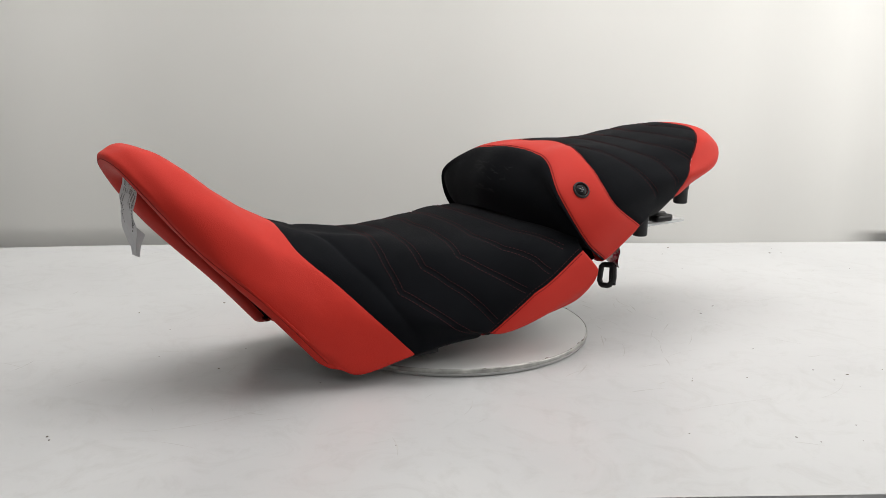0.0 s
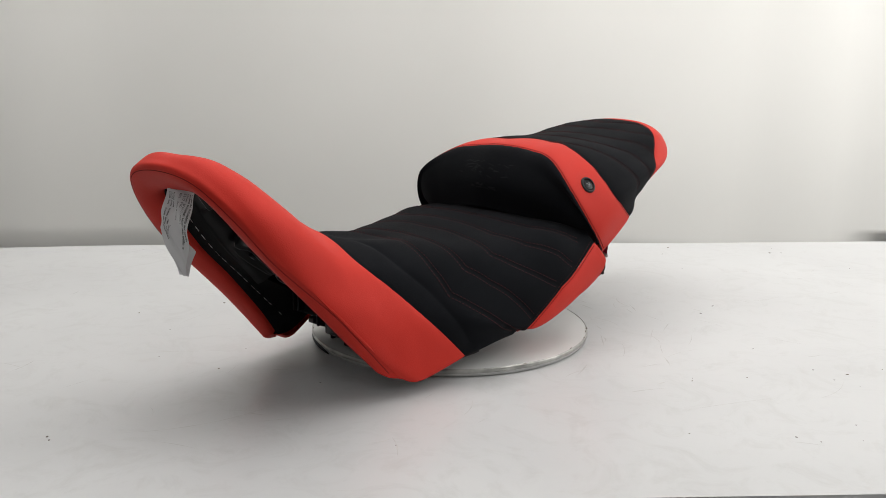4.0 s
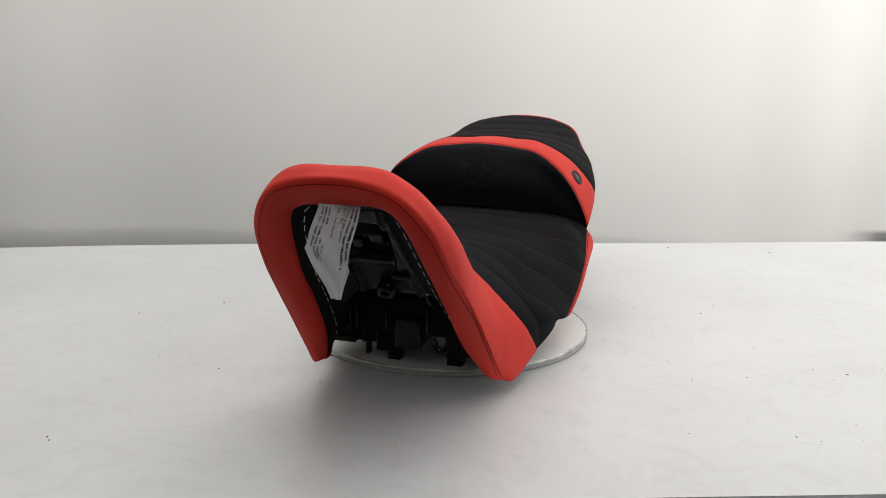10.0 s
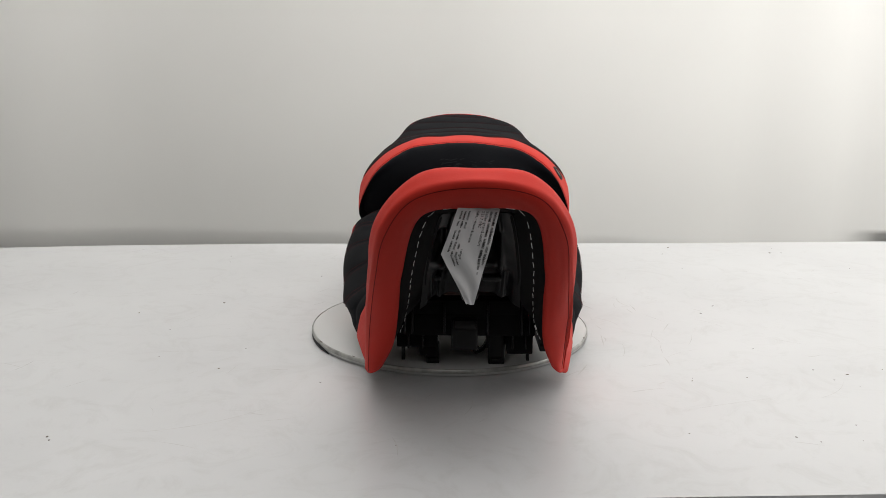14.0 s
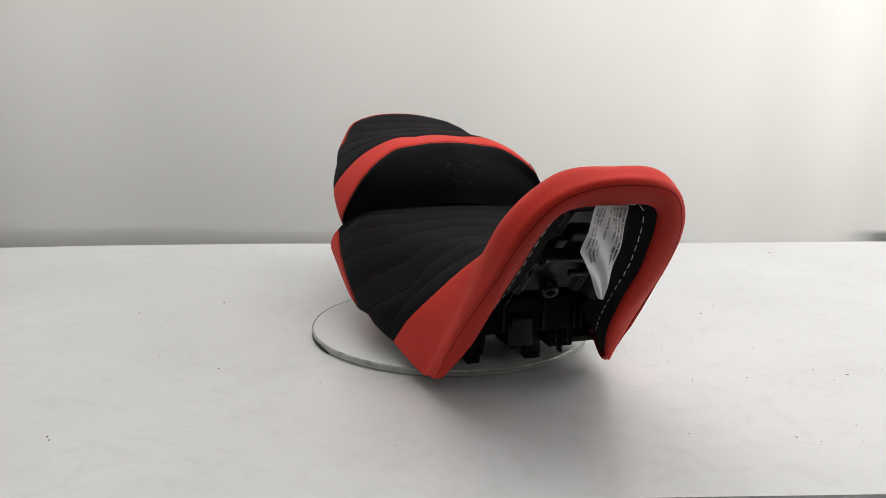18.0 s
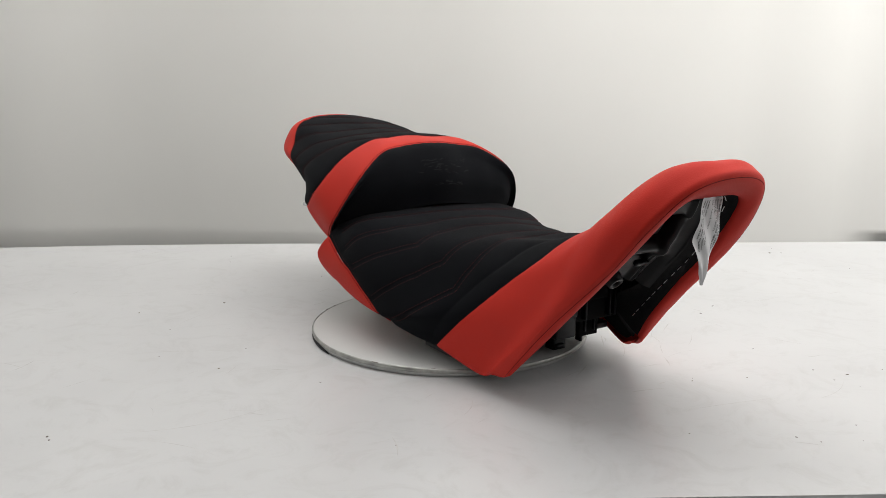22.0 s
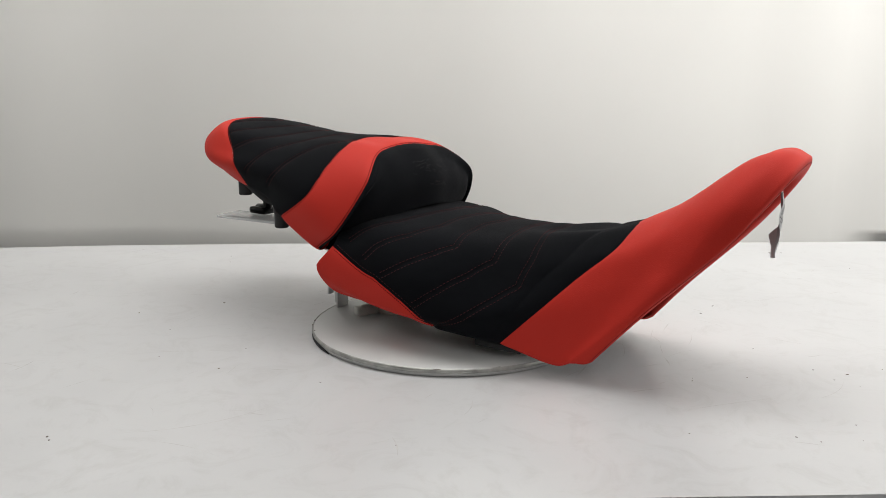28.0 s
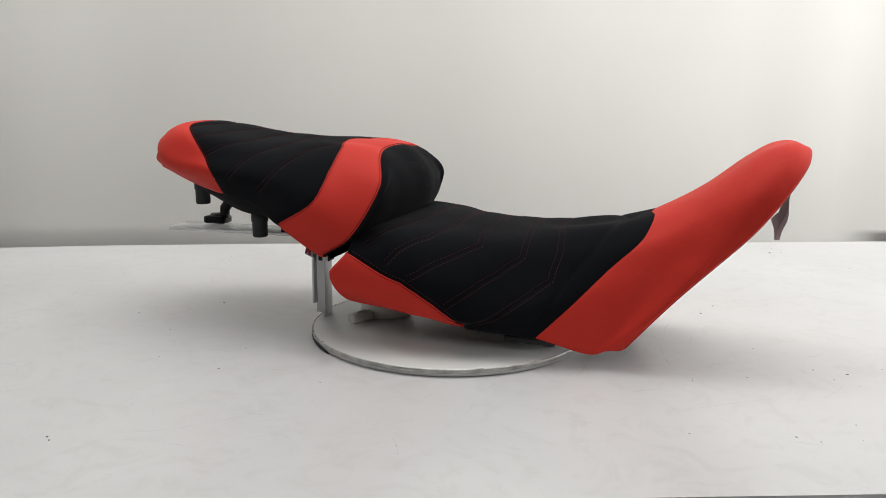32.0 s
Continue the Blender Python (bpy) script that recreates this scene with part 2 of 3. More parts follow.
def hemmed(g, columns=(0, -1), size=1.0):
    """Rolls the outer columns of a cover under, towards the middle; size may differ from row to row."""
    out = [g]
    size = np.broadcast_to(np.asarray(size, float), (len(g),))[:, None]
    for c in columns:
        edge = g[:, c]
        to_mid = np.sign(MID - edge[:, :1]) * np.array((1.0, 0, 0))
        roll = [edge + (to_mid * a + np.array((0, 0, b))) * size for a, b in ((0.003, -0.0035), (0.009, -0.0045), (0.018, -0.001), (0.024, 0.006))]
        if c == 0:
            out.insert(0, np.stack(roll[::-1], 1))
        else:
            out.append(np.stack(roll, 1))
    return np.concatenate(out, 1)


def stitches(name, p, n, offset, mat, parent, long=0.0026, gap=0.0016, lift=0.0002, thick=0.0004, label=""):
    """A row of short threads along a line, set off sideways by offset."""
    t = np.gradient(p, axis=0)
    t /= np.linalg.norm(t, axis=1, keepdims=True) + 1e-9
    side = np.cross(n, t)
    q = p + side * offset + n * lift
    pitch = np.linalg.norm(np.diff(q, axis=0), axis=1).mean()
    a, b = max(1, round(long / pitch)), max(1, round((long + gap) / pitch))
    verts, faces = [], []
    for k in range(0, len(q) - a, b):
        s, e = q[k], q[k + a]
        w, h = side[k] * thick, n[k] * thick
        base = len(verts)
        m = (s + e) / 2 + h
        verts += [s - w - h, s + w - h, e + w - h, e - w - h, m - w, m + w]
        faces += [(base, base + 4, base + 5, base + 1), (base + 3, base + 2, base + 5, base + 4), (base, base + 3, base + 4), (base + 1, base + 5, base + 2)]
    me = bpy.data.meshes.new(name)
    me.from_pydata([tuple(v) for v in verts], [], faces)
    me.materials.append(mat)
    ob = new(name, me)
    ob.parent = parent
    return tagged(ob, label, kind="stuff")


def tube(points, radius, sides=8):
    """A bmesh tube along points."""
    pts = [Vector(p) for p in points]
    bm = bmesh.new()
    rings = []
    for i, p in enumerate(pts):
        d = (pts[min(i + 1, len(pts) - 1)] - pts[max(i - 1, 0)]).normalized()
        x = d.orthogonal().normalized() if i == 0 else (x - d * x.dot(d)).normalized()
        y = d.cross(x)
        rings.append([bm.verts.new(p + (x * math.cos(a) + y * math.sin(a)) * radius) for a in np.linspace(0, 2 * math.pi, sides, endpoint=False)])
    for a, b in zip(rings, rings[1:]):
        for k in range(sides):
            bm.faces.new((a[k], a[(k + 1) % sides], b[(k + 1) % sides], b[k]))
    bm.faces.new(rings[0][::-1])
    bm.faces.new(rings[-1])
    return bm


# ---- the place: table, paper backdrop, room ----
def table():
    t = thing("table", "white smooth table top with scuffs and fine scratches", "table")
    outline = [(-1.015, -0.515), (1.16, -0.392), (1.16, 0.661), (0.451, 0.598), (-0.015, 0.567), (-0.33, 0.551), (-0.652, 0.517), (-1.015, 0.458)]
    verts = [(x, y, TOP) for x, y in outline] + [(x, y, TOP - 0.03) for x, y in outline]
    n = len(outline)
    faces = [tuple(range(n)), tuple(range(2 * n - 1, n - 1, -1))] + [(i, (i + 1) % n, n + (i + 1) % n, n + i) for i in range(n)]
    bm = mesh_of(verts, faces)
    bmesh.ops.bevel(bm, geom=[e for e in bm.edges if abs(e.verts[0].co.z - e.verts[1].co.z) < 0.001], offset=0.004, segments=2, affect="EDGES")
    ob = part("table_top", bm, WHITE, t)
    ob.data.shade_flat()
    for x in (-0.95, 1.1):
        for y in (-0.35, 0.45):
            part("leg", box(x, y, -0.384, 0.05, 0.05, 0.73), ALU, t)


def scuffs():
    """Scratches: thin worn arcs on the table, and a few crumbs."""
    rnd = random.Random(4)
    bm = bmesh.new()
    arcs = [(-0.319, -0.335, 0.17, 5, 0.0011), (-0.29, -0.35, 0.1, -4, 0.0008), (-0.193, -0.306, 0.06, 12, 0.0008), (-0.251, -0.18, 0.04, 80, 0.0008), (-0.126, -0.383, 0.05, 15, 0.0008), (0.232, -0.267, 0.12, 22, 0.001), (0.387, -0.229, 0.08, 25, 0.0008), (0.3, -0.055, 0.05, 60, 0.0008), (0.261, -0.103, 0.06, 48, 0.0008), (0.338, 0.061, 0.05, -30, 0.0008), (0.406, -0.016, 0.06, -35, 0.0008), (-0.367, -0.006, 0.07, 78, 0.0008), (-0.29, 0.081, 0.05, 20, 0.0008), (-0.406, 0.158, 0.06, 5, 0.0008), (0.445, 0.158, 0.07, 8, 0.001), (0.29, 0.177, 0.05, -40, 0.0008), (-0.193, 0.139, 0.05, -50, 0.0008), (-0.097, -0.441, 0.03, 10, 0.0008), (0.319, -0.335, 0.03, -10, 0.001), (0.425, -0.364, 0.025, -12, 0.0012)]
    for _ in range(80):
        arcs.append((rnd.uniform(-0.62, 0.72), rnd.uniform(-0.36, 0.5), rnd.uniform(0.012, 0.045), rnd.uniform(-70, 80), rnd.uniform(0.0005, 0.0018)))
    for _ in range(26):      # rubbed arcs beside the disc
        r, a = rnd.uniform(0.20, 0.30), rnd.uniform(-55, 35)
        arcs.append((r * math.cos(radians(a)), r * math.sin(radians(a)), rnd.uniform(0.012, 0.05), a + 90 + rnd.uniform(-25, 25), rnd.uniform(0.0008, 0.0024)))
    for x, y, length, turn, wide in arcs:
        if math.hypot(x, y) < 0.2:
            continue
        bend, a, prev, k = rnd.uniform(-0.9, 0.9), radians(turn), None, 12
        for i in range(k + 1):
            c, s = math.cos(a), math.sin(a)
            w = wide * 0.5 * math.sin(math.pi * (i + 0.3) / (k + 0.6)) * rnd.uniform(0.5, 1.2)
            pair = (bm.verts.new((x - s * w, y + c * w, TOP + 0.0002)), bm.verts.new((x + s * w, y - c * w, TOP + 0.0002)))
            if prev:
                bm.faces.new((prev[0], prev[1], pair[1], pair[0]))
            prev = pair
            x, y, a = x + c * length / k, y + s * length / k, a + bend / k
    ob = part("scratches", bm, SCUFF, None)
    tagged(ob, "fine grey scratches worn into the white table", "scratches", kind="stuff")
    bm = bmesh.new()
    spots = [(-0.373, -0.345, 0.0018), (-0.368, -0.352, 0.0014), (0.455, -0.154, 0.0022), (-0.33, 0.116, 0.0025), (0.425, 0.545, 0.003), (0.387, 0.129, 0.002), (0.358, 0.09, 0.002), (-0.435, 0.061, 0.002), (0.329, -0.325, 0.0014), (0.348, -0.335, 0.0012), (0.609, 0.506, 0.003), (-0.213, 0.284, 0.0015), (0.271, -0.18, 0.0015), (-0.048, -0.354, 0.0012)]
    for _ in range(32):
        spots.append((rnd.uniform(-0.6, 0.75), rnd.uniform(-0.38, 0.55), rnd.uniform(0.0006, 0.0016)))
    for x, y, r in spots:
        if math.hypot(x, y) < 0.19:
            continue
        m = Matrix.Translation((x, y, TOP + r * 0.2)) @ pose(0, 0, 0, 0, 0, rnd.uniform(0, 180)) @ Matrix.Diagonal((r, r * rnd.uniform(0.3, 0.9), r * 0.25, 1))
        bmesh.ops.create_icosphere(bm, subdivisions=1, radius=1, matrix=m)
    tagged(part("crumbs", bm, SPECK, None), "tiny dark crumbs scattered on the table", "crumbs", kind="stuff")


def room():
    x = np.linspace(-2.2, 2.2, 111)[:, None]
    z = np.concatenate([np.linspace(-0.75, -0.16, 13), np.linspace(-0.15, 0.05, 25), np.linspace(0.1, 2.45, 48)])[None, :]
    turn = 0.11 * np.tanh((x - 0.14) / 0.10) - 0.09 * np.tanh((x + 0.93) / 0.10) + 0.05 * np.tanh((x + 1.25) / 0.08)      # broad soft folds
    fold = np.cumsum(turn, 0) * (4.4 / 110)
    fold = fold - fold[55] + 0.004 * np.sin(x * 7.3 + 1.2 + 0.25 * z) + 0.018 * np.exp(-((x - 1.08) / 0.07) ** 2) + 0.012 * np.exp(-((x - 0.80) / 0.08) ** 2)
    curl = 0.8 * np.maximum(-0.094 + 0.008 * np.sin(3 * x + 2) + 0.014 * np.exp(-((x - 0.42) / 0.12) ** 2) - z, 0) ** 1.5      # the hem curls away under the table's edge
    # extra recess near the right end, shaped only to shade a dark notch
    curl = curl + 1.3 * np.maximum(-0.075 - z, 0) * np.exp(-((x - 1.24) / 0.08) ** 2)
    g = np.stack(np.broadcast_arrays(x, np.minimum(1.15 + fold + np.minimum(curl, 0.35), 1.64), z), 2)
    tagged(skin("backdrop", g, PAPER, None), "plain off-white paper backdrop hung behind the table", "backdrop", kind="structure")
    tagged(part("floor", box(0, -0.6, -0.78, 4.6, 4.6, 0.06, 0), DARK, None), "plain grey floor under the table", "floor", kind="structure")
    # unseen shell: pale sides bounce fill light, the dark rear keeps reflections low
    tagged(part("ceiling", box(0, -0.6, 2.5, 4.6, 4.6, 0.06, 0), WALL, None), "plain pale unseen ceiling that bounces light", "ceiling", kind="structure")
    for name, x, y, sx, sy in (("wall_left", -2.3, -0.6, 0.06, 4.6), ("wall_right", 2.3, -0.6, 0.06, 4.6), ("wall_rear", 0, -2.9, 4.6, 0.06), ("wall_back", 0, 1.7, 4.6, 0.06)):
        tagged(part(name, box(x, y, 0.86, sx, sy, 3.22, 0), DARK if name == "wall_rear" else WALL, None), "plain grey unseen wall behind the viewer that keeps reflections dark" if name == "wall_rear" else "plain pale unseen room wall that bounces light", "wall", kind="structure")


table()
scuffs()
room()


# ---- turntable ----
turntable = thing("turntable", "round white turntable with a worn metal rim, on the table", "turntable")
part("base", lathe([(0, TOP + 0.0002), (0.150, TOP + 0.0002), (0.150, 0.0128), (0, 0.0128)]), RUBBER, turntable, "low dark bearing plate")
disc = part("disc", lathe([(0, 0.0130), (0.1785, 0.0130), (0.1785, 0.0207), (0.1775, 0.0216), (0, 0.0216)], 128), DISC, turntable, "white laminate disc")
part("rim", lathe([(0.1786, 0.0166), (0.1796, 0.0164), (0.1800, 0.0170), (0.1800, 0.0204), (0.1795, 0.0212), (0.1786, 0.0216)], 128), RIM, disc, "scuffed thin metal edge strip")
rnd = random.Random(8)
for k in range(13):      # chips and grime along the edge
    a, r = radians(rnd.uniform(0, 360)), rnd.uniform(0.1765, 0.1800)
    bm = bmesh.new()
    bmesh.ops.create_icosphere(bm, subdivisions=1, radius=1, matrix=Matrix.Translation((r * math.cos(a), r * math.sin(a), 0.0216 - 0.0003)) @ Matrix.Rotation(a + 1.57, 4, "Z") @ Matrix.Diagonal((rnd.uniform(0.0015, 0.006), rnd.uniform(0.0006, 0.0014), 0.0005, 1)))
    part("chip", bm, SPECK, disc)
# added black sliver in place of the dark gap under the rim's left
gap_strip = []
for a in np.linspace(radians(176), radians(216), 30):
    h = 0.0046 * max(0.0, math.sin((a - radians(176)) / radians(40) * math.pi)) ** 0.6
    c, s = math.cos(a), math.sin(a)
    gap_strip.append([(r * c, r * s, TOP + 0.0003 + z) for r, z in ((0.1786, h), (0.1796, h), (0.1800, 0), (0.1786, 0))])
part("gap_strip", sheet(np.array(gap_strip)), RUBBER, turntable, "black strip put in for the dark gap under the rim")


# ---- rider's seat ----
rider_seat = thing("motorcycle_seat", "red and black quilted rider's seat with a raised nose", "seat", "motorcycle seats")


def rear_seam(u):
    """How far down the side the black cover reaches before the red side panel begins."""
    return np.interp(u, (4.80, 5.05, 5.35, 5.70, 6.05, 6.40, 6.80, 7.30, 8.0), (1.0, 0.935, 0.862, 0.785, 0.725, 0.678, 0.635, 0.625, 0.615))


QUILT = [((4.55, 0), (4.36, 0.18), (4.20, 0.37), (4.02, 0.52), (3.86, 0.63), (4.07, 0.70), (4.43, 0.785), (4.80, 0.93)),
         ((4.98, 0), (4.86, 0.17), (4.76, 0.32), (4.63, 0.475), (4.87, 0.565), (5.26, 0.645), (5.85, 0.735)),
         ((5.50, 0), (5.55, 0.12), (5.51, 0.28), (5.40, 0.41), (5.70, 0.47), (6.10, 0.53), (6.62, 0.61)),
         ((6.05, 0), (6.08, 0.12), (6.08, 0.25), (6.32, 0.38), (6.85, 0.48), (7.20, 0.57)),
         ((6.62, 0), (6.70, 0.14), (6.85, 0.28), (7.20, 0.39), (7.65, 0.51))]
FIRST = ((3.30, 0), (3.45, 0.10), (3.58, 0.20), (3.66, 0.34), (3.60, 0.55), (3.50, 0.74), (3.30, 0.96))


def kinked(points):
    """Puts extra points beside the sharp corner of a quilt line, so that the line stays straight up to it."""
    pts = [np.array(p) for p in points]
    out = [pts[0]]
    for a, b in zip(pts, pts[1:]):
        out += [a + (b - a) * 0.25, a + (b - a) * 0.75, b]
    return out


def both(points):
    return [points, [(u, -v) for u, v in points]]


quilt_lines = [polyline(rider, kinked(q)) for half in QUILT for q in both(half)]
first_lines = [polyline(rider, q) for q in both(FIRST)]
seam_lines = [polyline(rider, q) for q in both([(u, float(rear_seam(u))) for u in np.linspace(4.82, 7.98, 14)])]
nose_seam = polyline(rider, [(3.0, v) for v in np.linspace(-1, 1, 25)])
outer_seam = polyline(rider, [(0.0, v) for v in np.linspace(-1, 1, 25)])

# black quilted cover
u = np.linspace(3, 8, 190)[:, None]
v = rear_seam(u) * np.linspace(-1, 1, 231)[None, :]
u, v = np.broadcast_arrays(u, v)
n = rider.normals(u, v)
g = rider.grid(u, v)
g = carve(g, n, [p for p, _ in quilt_lines], 0.0020, 0.0070)
g = carve(g, n, [p for p, _ in first_lines], 0.0030, 0.0070)
g = carve(g, n, [nose_seam[0]] + [p for p, _ in seam_lines], 0.0018, 0.004)
skin("seat_cover", hemmed(g), BLACK, rider_seat, "black suede cover quilted in chevrons with red thread")

# red nose cover
TIP = 0.010
u, v = np.broadcast_arrays(np.linspace(0, 3, 90)[:, None], np.linspace(-1, 1, 161)[None, :])
v = v * (1 - TIP * np.exp(-(u / 0.35) ** 1.5))      # the two tips are rounded off
n = rider.normals(u, v)
g = rider.grid(u, v)
wrinkle = np.array([noise.noise(Vector(p) * 38) * 0.0007 + noise.noise(Vector(p) * 12) * 0.0009 for p in g.reshape(-1, 3)]).reshape(g.shape[:2])
g = carve(g + n * wrinkle[..., None] * np.minimum(1, np.minimum(u, 3 - u) * 2)[..., None], n, [nose_seam[0], outer_seam[0]], 0.0014, 0.003)
nose_grid, nose_size = g, np.clip(u[:, 0] / 2.2, 0.04, 0.35)

# red side panels at the rear
for side in (-1, 1):
    u = np.linspace(4.82, 8, 90)[:, None]
    s = np.linspace(0, 1, 40)[None, :]
    low = 1 - 0.22 * np.clip((u - 7.35) / 0.65, 0, 1) ** 3      # rounded rear corner
    v = side * (rear_seam(u) + np.maximum(low - rear_seam(u), 0.02) * s)
    u, v = np.broadcast_arrays(u, v)
    n = rider.normals(u, v)
    g = carve(rider.grid(u, v), n, [p for p, _ in seam_lines], 0.0018, 0.004)
    g = hemmed(g, (-1,), np.clip((u[:, 0] - 4.82) / 0.9, 0.04, 1))
    end = g[-1:]
    back = [end + (np.array((MID, 0.085, 0.115)) - end) * k + np.array((0, dy, 0)) for k, dy in ((0.04, 0.004), (0.12, 0.006), (0.3, 0.004), (0.6, 0))]
    skin("side_panel", np.concatenate([g] + back, 0), RED, rider_seat, "red vinyl side panel")

for p, nn in quilt_lines:
    for off in (-0.0034, 0.0034):
        stitches("stitching", p, nn, off, THREAD, rider_seat, lift=-0.0009, label="double row of red thread")
for (p, nn), s in zip(seam_lines, (1, -1)):
    stitches("stitching", p, nn, 0.0045 * s, THREAD, rider_seat, lift=-0.0004)
    stitches("stitching", p, nn, -0.0022 * s, SEAM, rider_seat, gap=0.0009, lift=-0.0008, label="dark topstitching on the red panel")


# nose band: the red front face of the nose, its black lining and the plastic pan in it
SLOPE, INTO = np.array((0, 0.64, -0.77)), np.array((0, 0.77, 0.64))
vs = np.linspace(-1, 1, 161)
edge = lip.grid(0 * vs, vs * (1 - TIP - 0.034))
k = np.linspace(0, 1, 13)[:, None]
ends = vs[None, :] * (1 - TIP - 0.034 * k ** 1.6)      # the band rounds off at the two tips
outer = rider.grid(0 * ends, ends) - rider.normals(0 * ends, ends) * 0.0012
k = k[..., None]
band = outer + (lip.grid(0 * ends, ends) - outer) * k - INTO * (0.0055 * np.sin(np.pi * k ** 0.8) ** 0.55)
roll = np.stack([edge + INTO * d for d in (0.003, 0.007)])
# the cover rolls softly over into the band
whole = np.concatenate([band[::-1], nose_grid[1:]])
keep = len(band) - 1
crest = whole[keep].copy()
for _ in range(16):
    for i in range(keep - 6, keep + 7):
        k = 0.5 * (1 - abs(i - keep) / 8)
        whole[i] = whole[i] * (1 - k) + (whole[i - 1] + whole[i + 1]) * 0.5 * k
back = (crest - whole[keep]) * 0.85
for i in range(1, len(whole) - 1):
    whole[i] += back * math.exp(-((i - keep) / (7.0 if i < keep else 11.0)) ** 2)
band, nose_grid = whole[:keep + 1][::-1], whole[keep:]
skin("nose_cover", hemmed(nose_grid, size=nose_size), RED, rider_seat, "smooth red vinyl nose cover")
for c in (0, -1):      # the cover wraps round under the two tips
    low, high = nose_grid[:37:3, c], band[:, c]
    s = np.linspace(0, 1, 13)[:, None, None]
    wrap = low + (high - low) * s - (SLOPE * (-0.0045) + INTO * 0.001) * np.sin(np.pi * s) * np.linspace(0, 1, 13)[None, :, None] ** 0.5
    skin("tip_wrap", wrap, RED, rider_seat, "red vinyl wrapped under the tip")
uu, vv = np.broadcast_arrays(np.linspace(1.3, 3.4, 40)[:, None], np.linspace(-0.97, 0.97, 61)[None, :])
skin("inner_lining", rider.grid(uu, vv) - rider.normals(uu, vv) * 0.007, LINING, rider_seat, "black lining inside the nose")
skin("nose_band", np.concatenate([band, roll]), RED, rider_seat, "red vinyl front band, folded over the rim")
fold = band[1]
part("seam", tube(fold[::2] + INTO * 0.0001, 0.0004, 6), SEAM, rider_seat, "dark sewn seam line")


def inset(delta, depth):
    """The lip's outline moved inwards by delta and into the nose by depth."""
    s, r = edge[:, 0] - MID, edge @ SLOPE
    t = np.stack([np.gradient(s), np.gradient(r)], 1)
    t /= np.linalg.norm(t, axis=1, keepdims=True) + 1e-9
    q = edge + np.outer(-t[:, 1] * delta, (1, 0, 0)) + np.outer(t[:, 0] * delta, SLOPE) + np.outer(np.broadcast_to(depth, len(edge)), INTO)
    for _ in range(14):
        q[1:-1] = (q[:-2] + 2 * q[1:-1] + q[2:]) / 4
    return q


tips = np.clip((np.abs(vs) - 0.55) / 0.4, 0, 1) ** 1.5      # the lining widens towards the two tips
lining = np.stack([inset(d * (1 - 0.65 * tips), e + tips * k) for d, e, k in ((-0.001, 0.003, 0), (0.004, 0.006, 0.003), (0.009, 0.009, 0.013), (0.013, 0.011, 0.026), (0.024, 0.0145, 0.044))])
skin("lining", lining, LINING, rider_seat, "black fabric lining stapled round the rim")
for c in (0, -1):      # the lining closes the two tips
    j = np.linspace(0, 4, 13)
    wall = np.stack([np.interp(j, range(5), lining[:, c, k]) for k in range(3)], 1)
    low = nose_grid[:25:2, c] + np.array((-0.006 if c else 0.006, 0, 0.007))
    s = np.linspace(0, 1, 9)[:, None, None]
    skin("band_end", wall + (low - wall) * s, LINING, rider_seat, "black lining tucked into the tip")
track = inset(0.0095 * (1 - 0.50 * tips), 0.0083 + tips * 0.0125)
d = np.concatenate([[0], np.cumsum(np.linalg.norm(np.diff(track, axis=0), axis=1))])
staple_mesh = None
for s in np.arange(0.022, d[-1] - 0.02, 0.0132):
    if random.Random(int(s * 7777)).random() < (0.03 if 0.12 < s / d[-1] < 0.88 else 0.35):
        continue
    s += random.Random(int(s * 5555)).uniform(-0.0018, 0.0018)
    p = np.array([np.interp(s, d, track[:, c]) for c in range(3)])
    q = np.array([np.interp(s + 0.002, d, track[:, c]) for c in range(3)])
    if staple_mesh is None:
        bm = box(0, 0, 0, 0.0076, 0.0006, 0.0006, 0.0002)
        staple_mesh = bpy.data.meshes.new("staple")
        bm.to_mesh(staple_mesh)
        bm.free()
        staple_mesh.materials.append(STEEL)
    ob = new("staple", staple_mesh)
    ob.parent = rider_seat
    x = Vector(q - p).normalized()
    z = Vector(-INTO)
    y = z.cross(x).normalized()
    ob.matrix_basis = Matrix.Translation(p) @ Matrix((x, y, x.cross(y))).transposed().to_4x4() @ pose(0, 0, 0, 0, 0, random.Random(int(s * 9999)).uniform(-5, 5))

# the pan: a shallow glossy dish behind the rim
def block(x, sharp):
    """One inside -1 to 1, falling off steeply."""
    return 1 / (1 + np.abs(x) ** (2 * sharp))


inner = inset(0.021, 0.013)
half = len(inner) // 2
rows = []
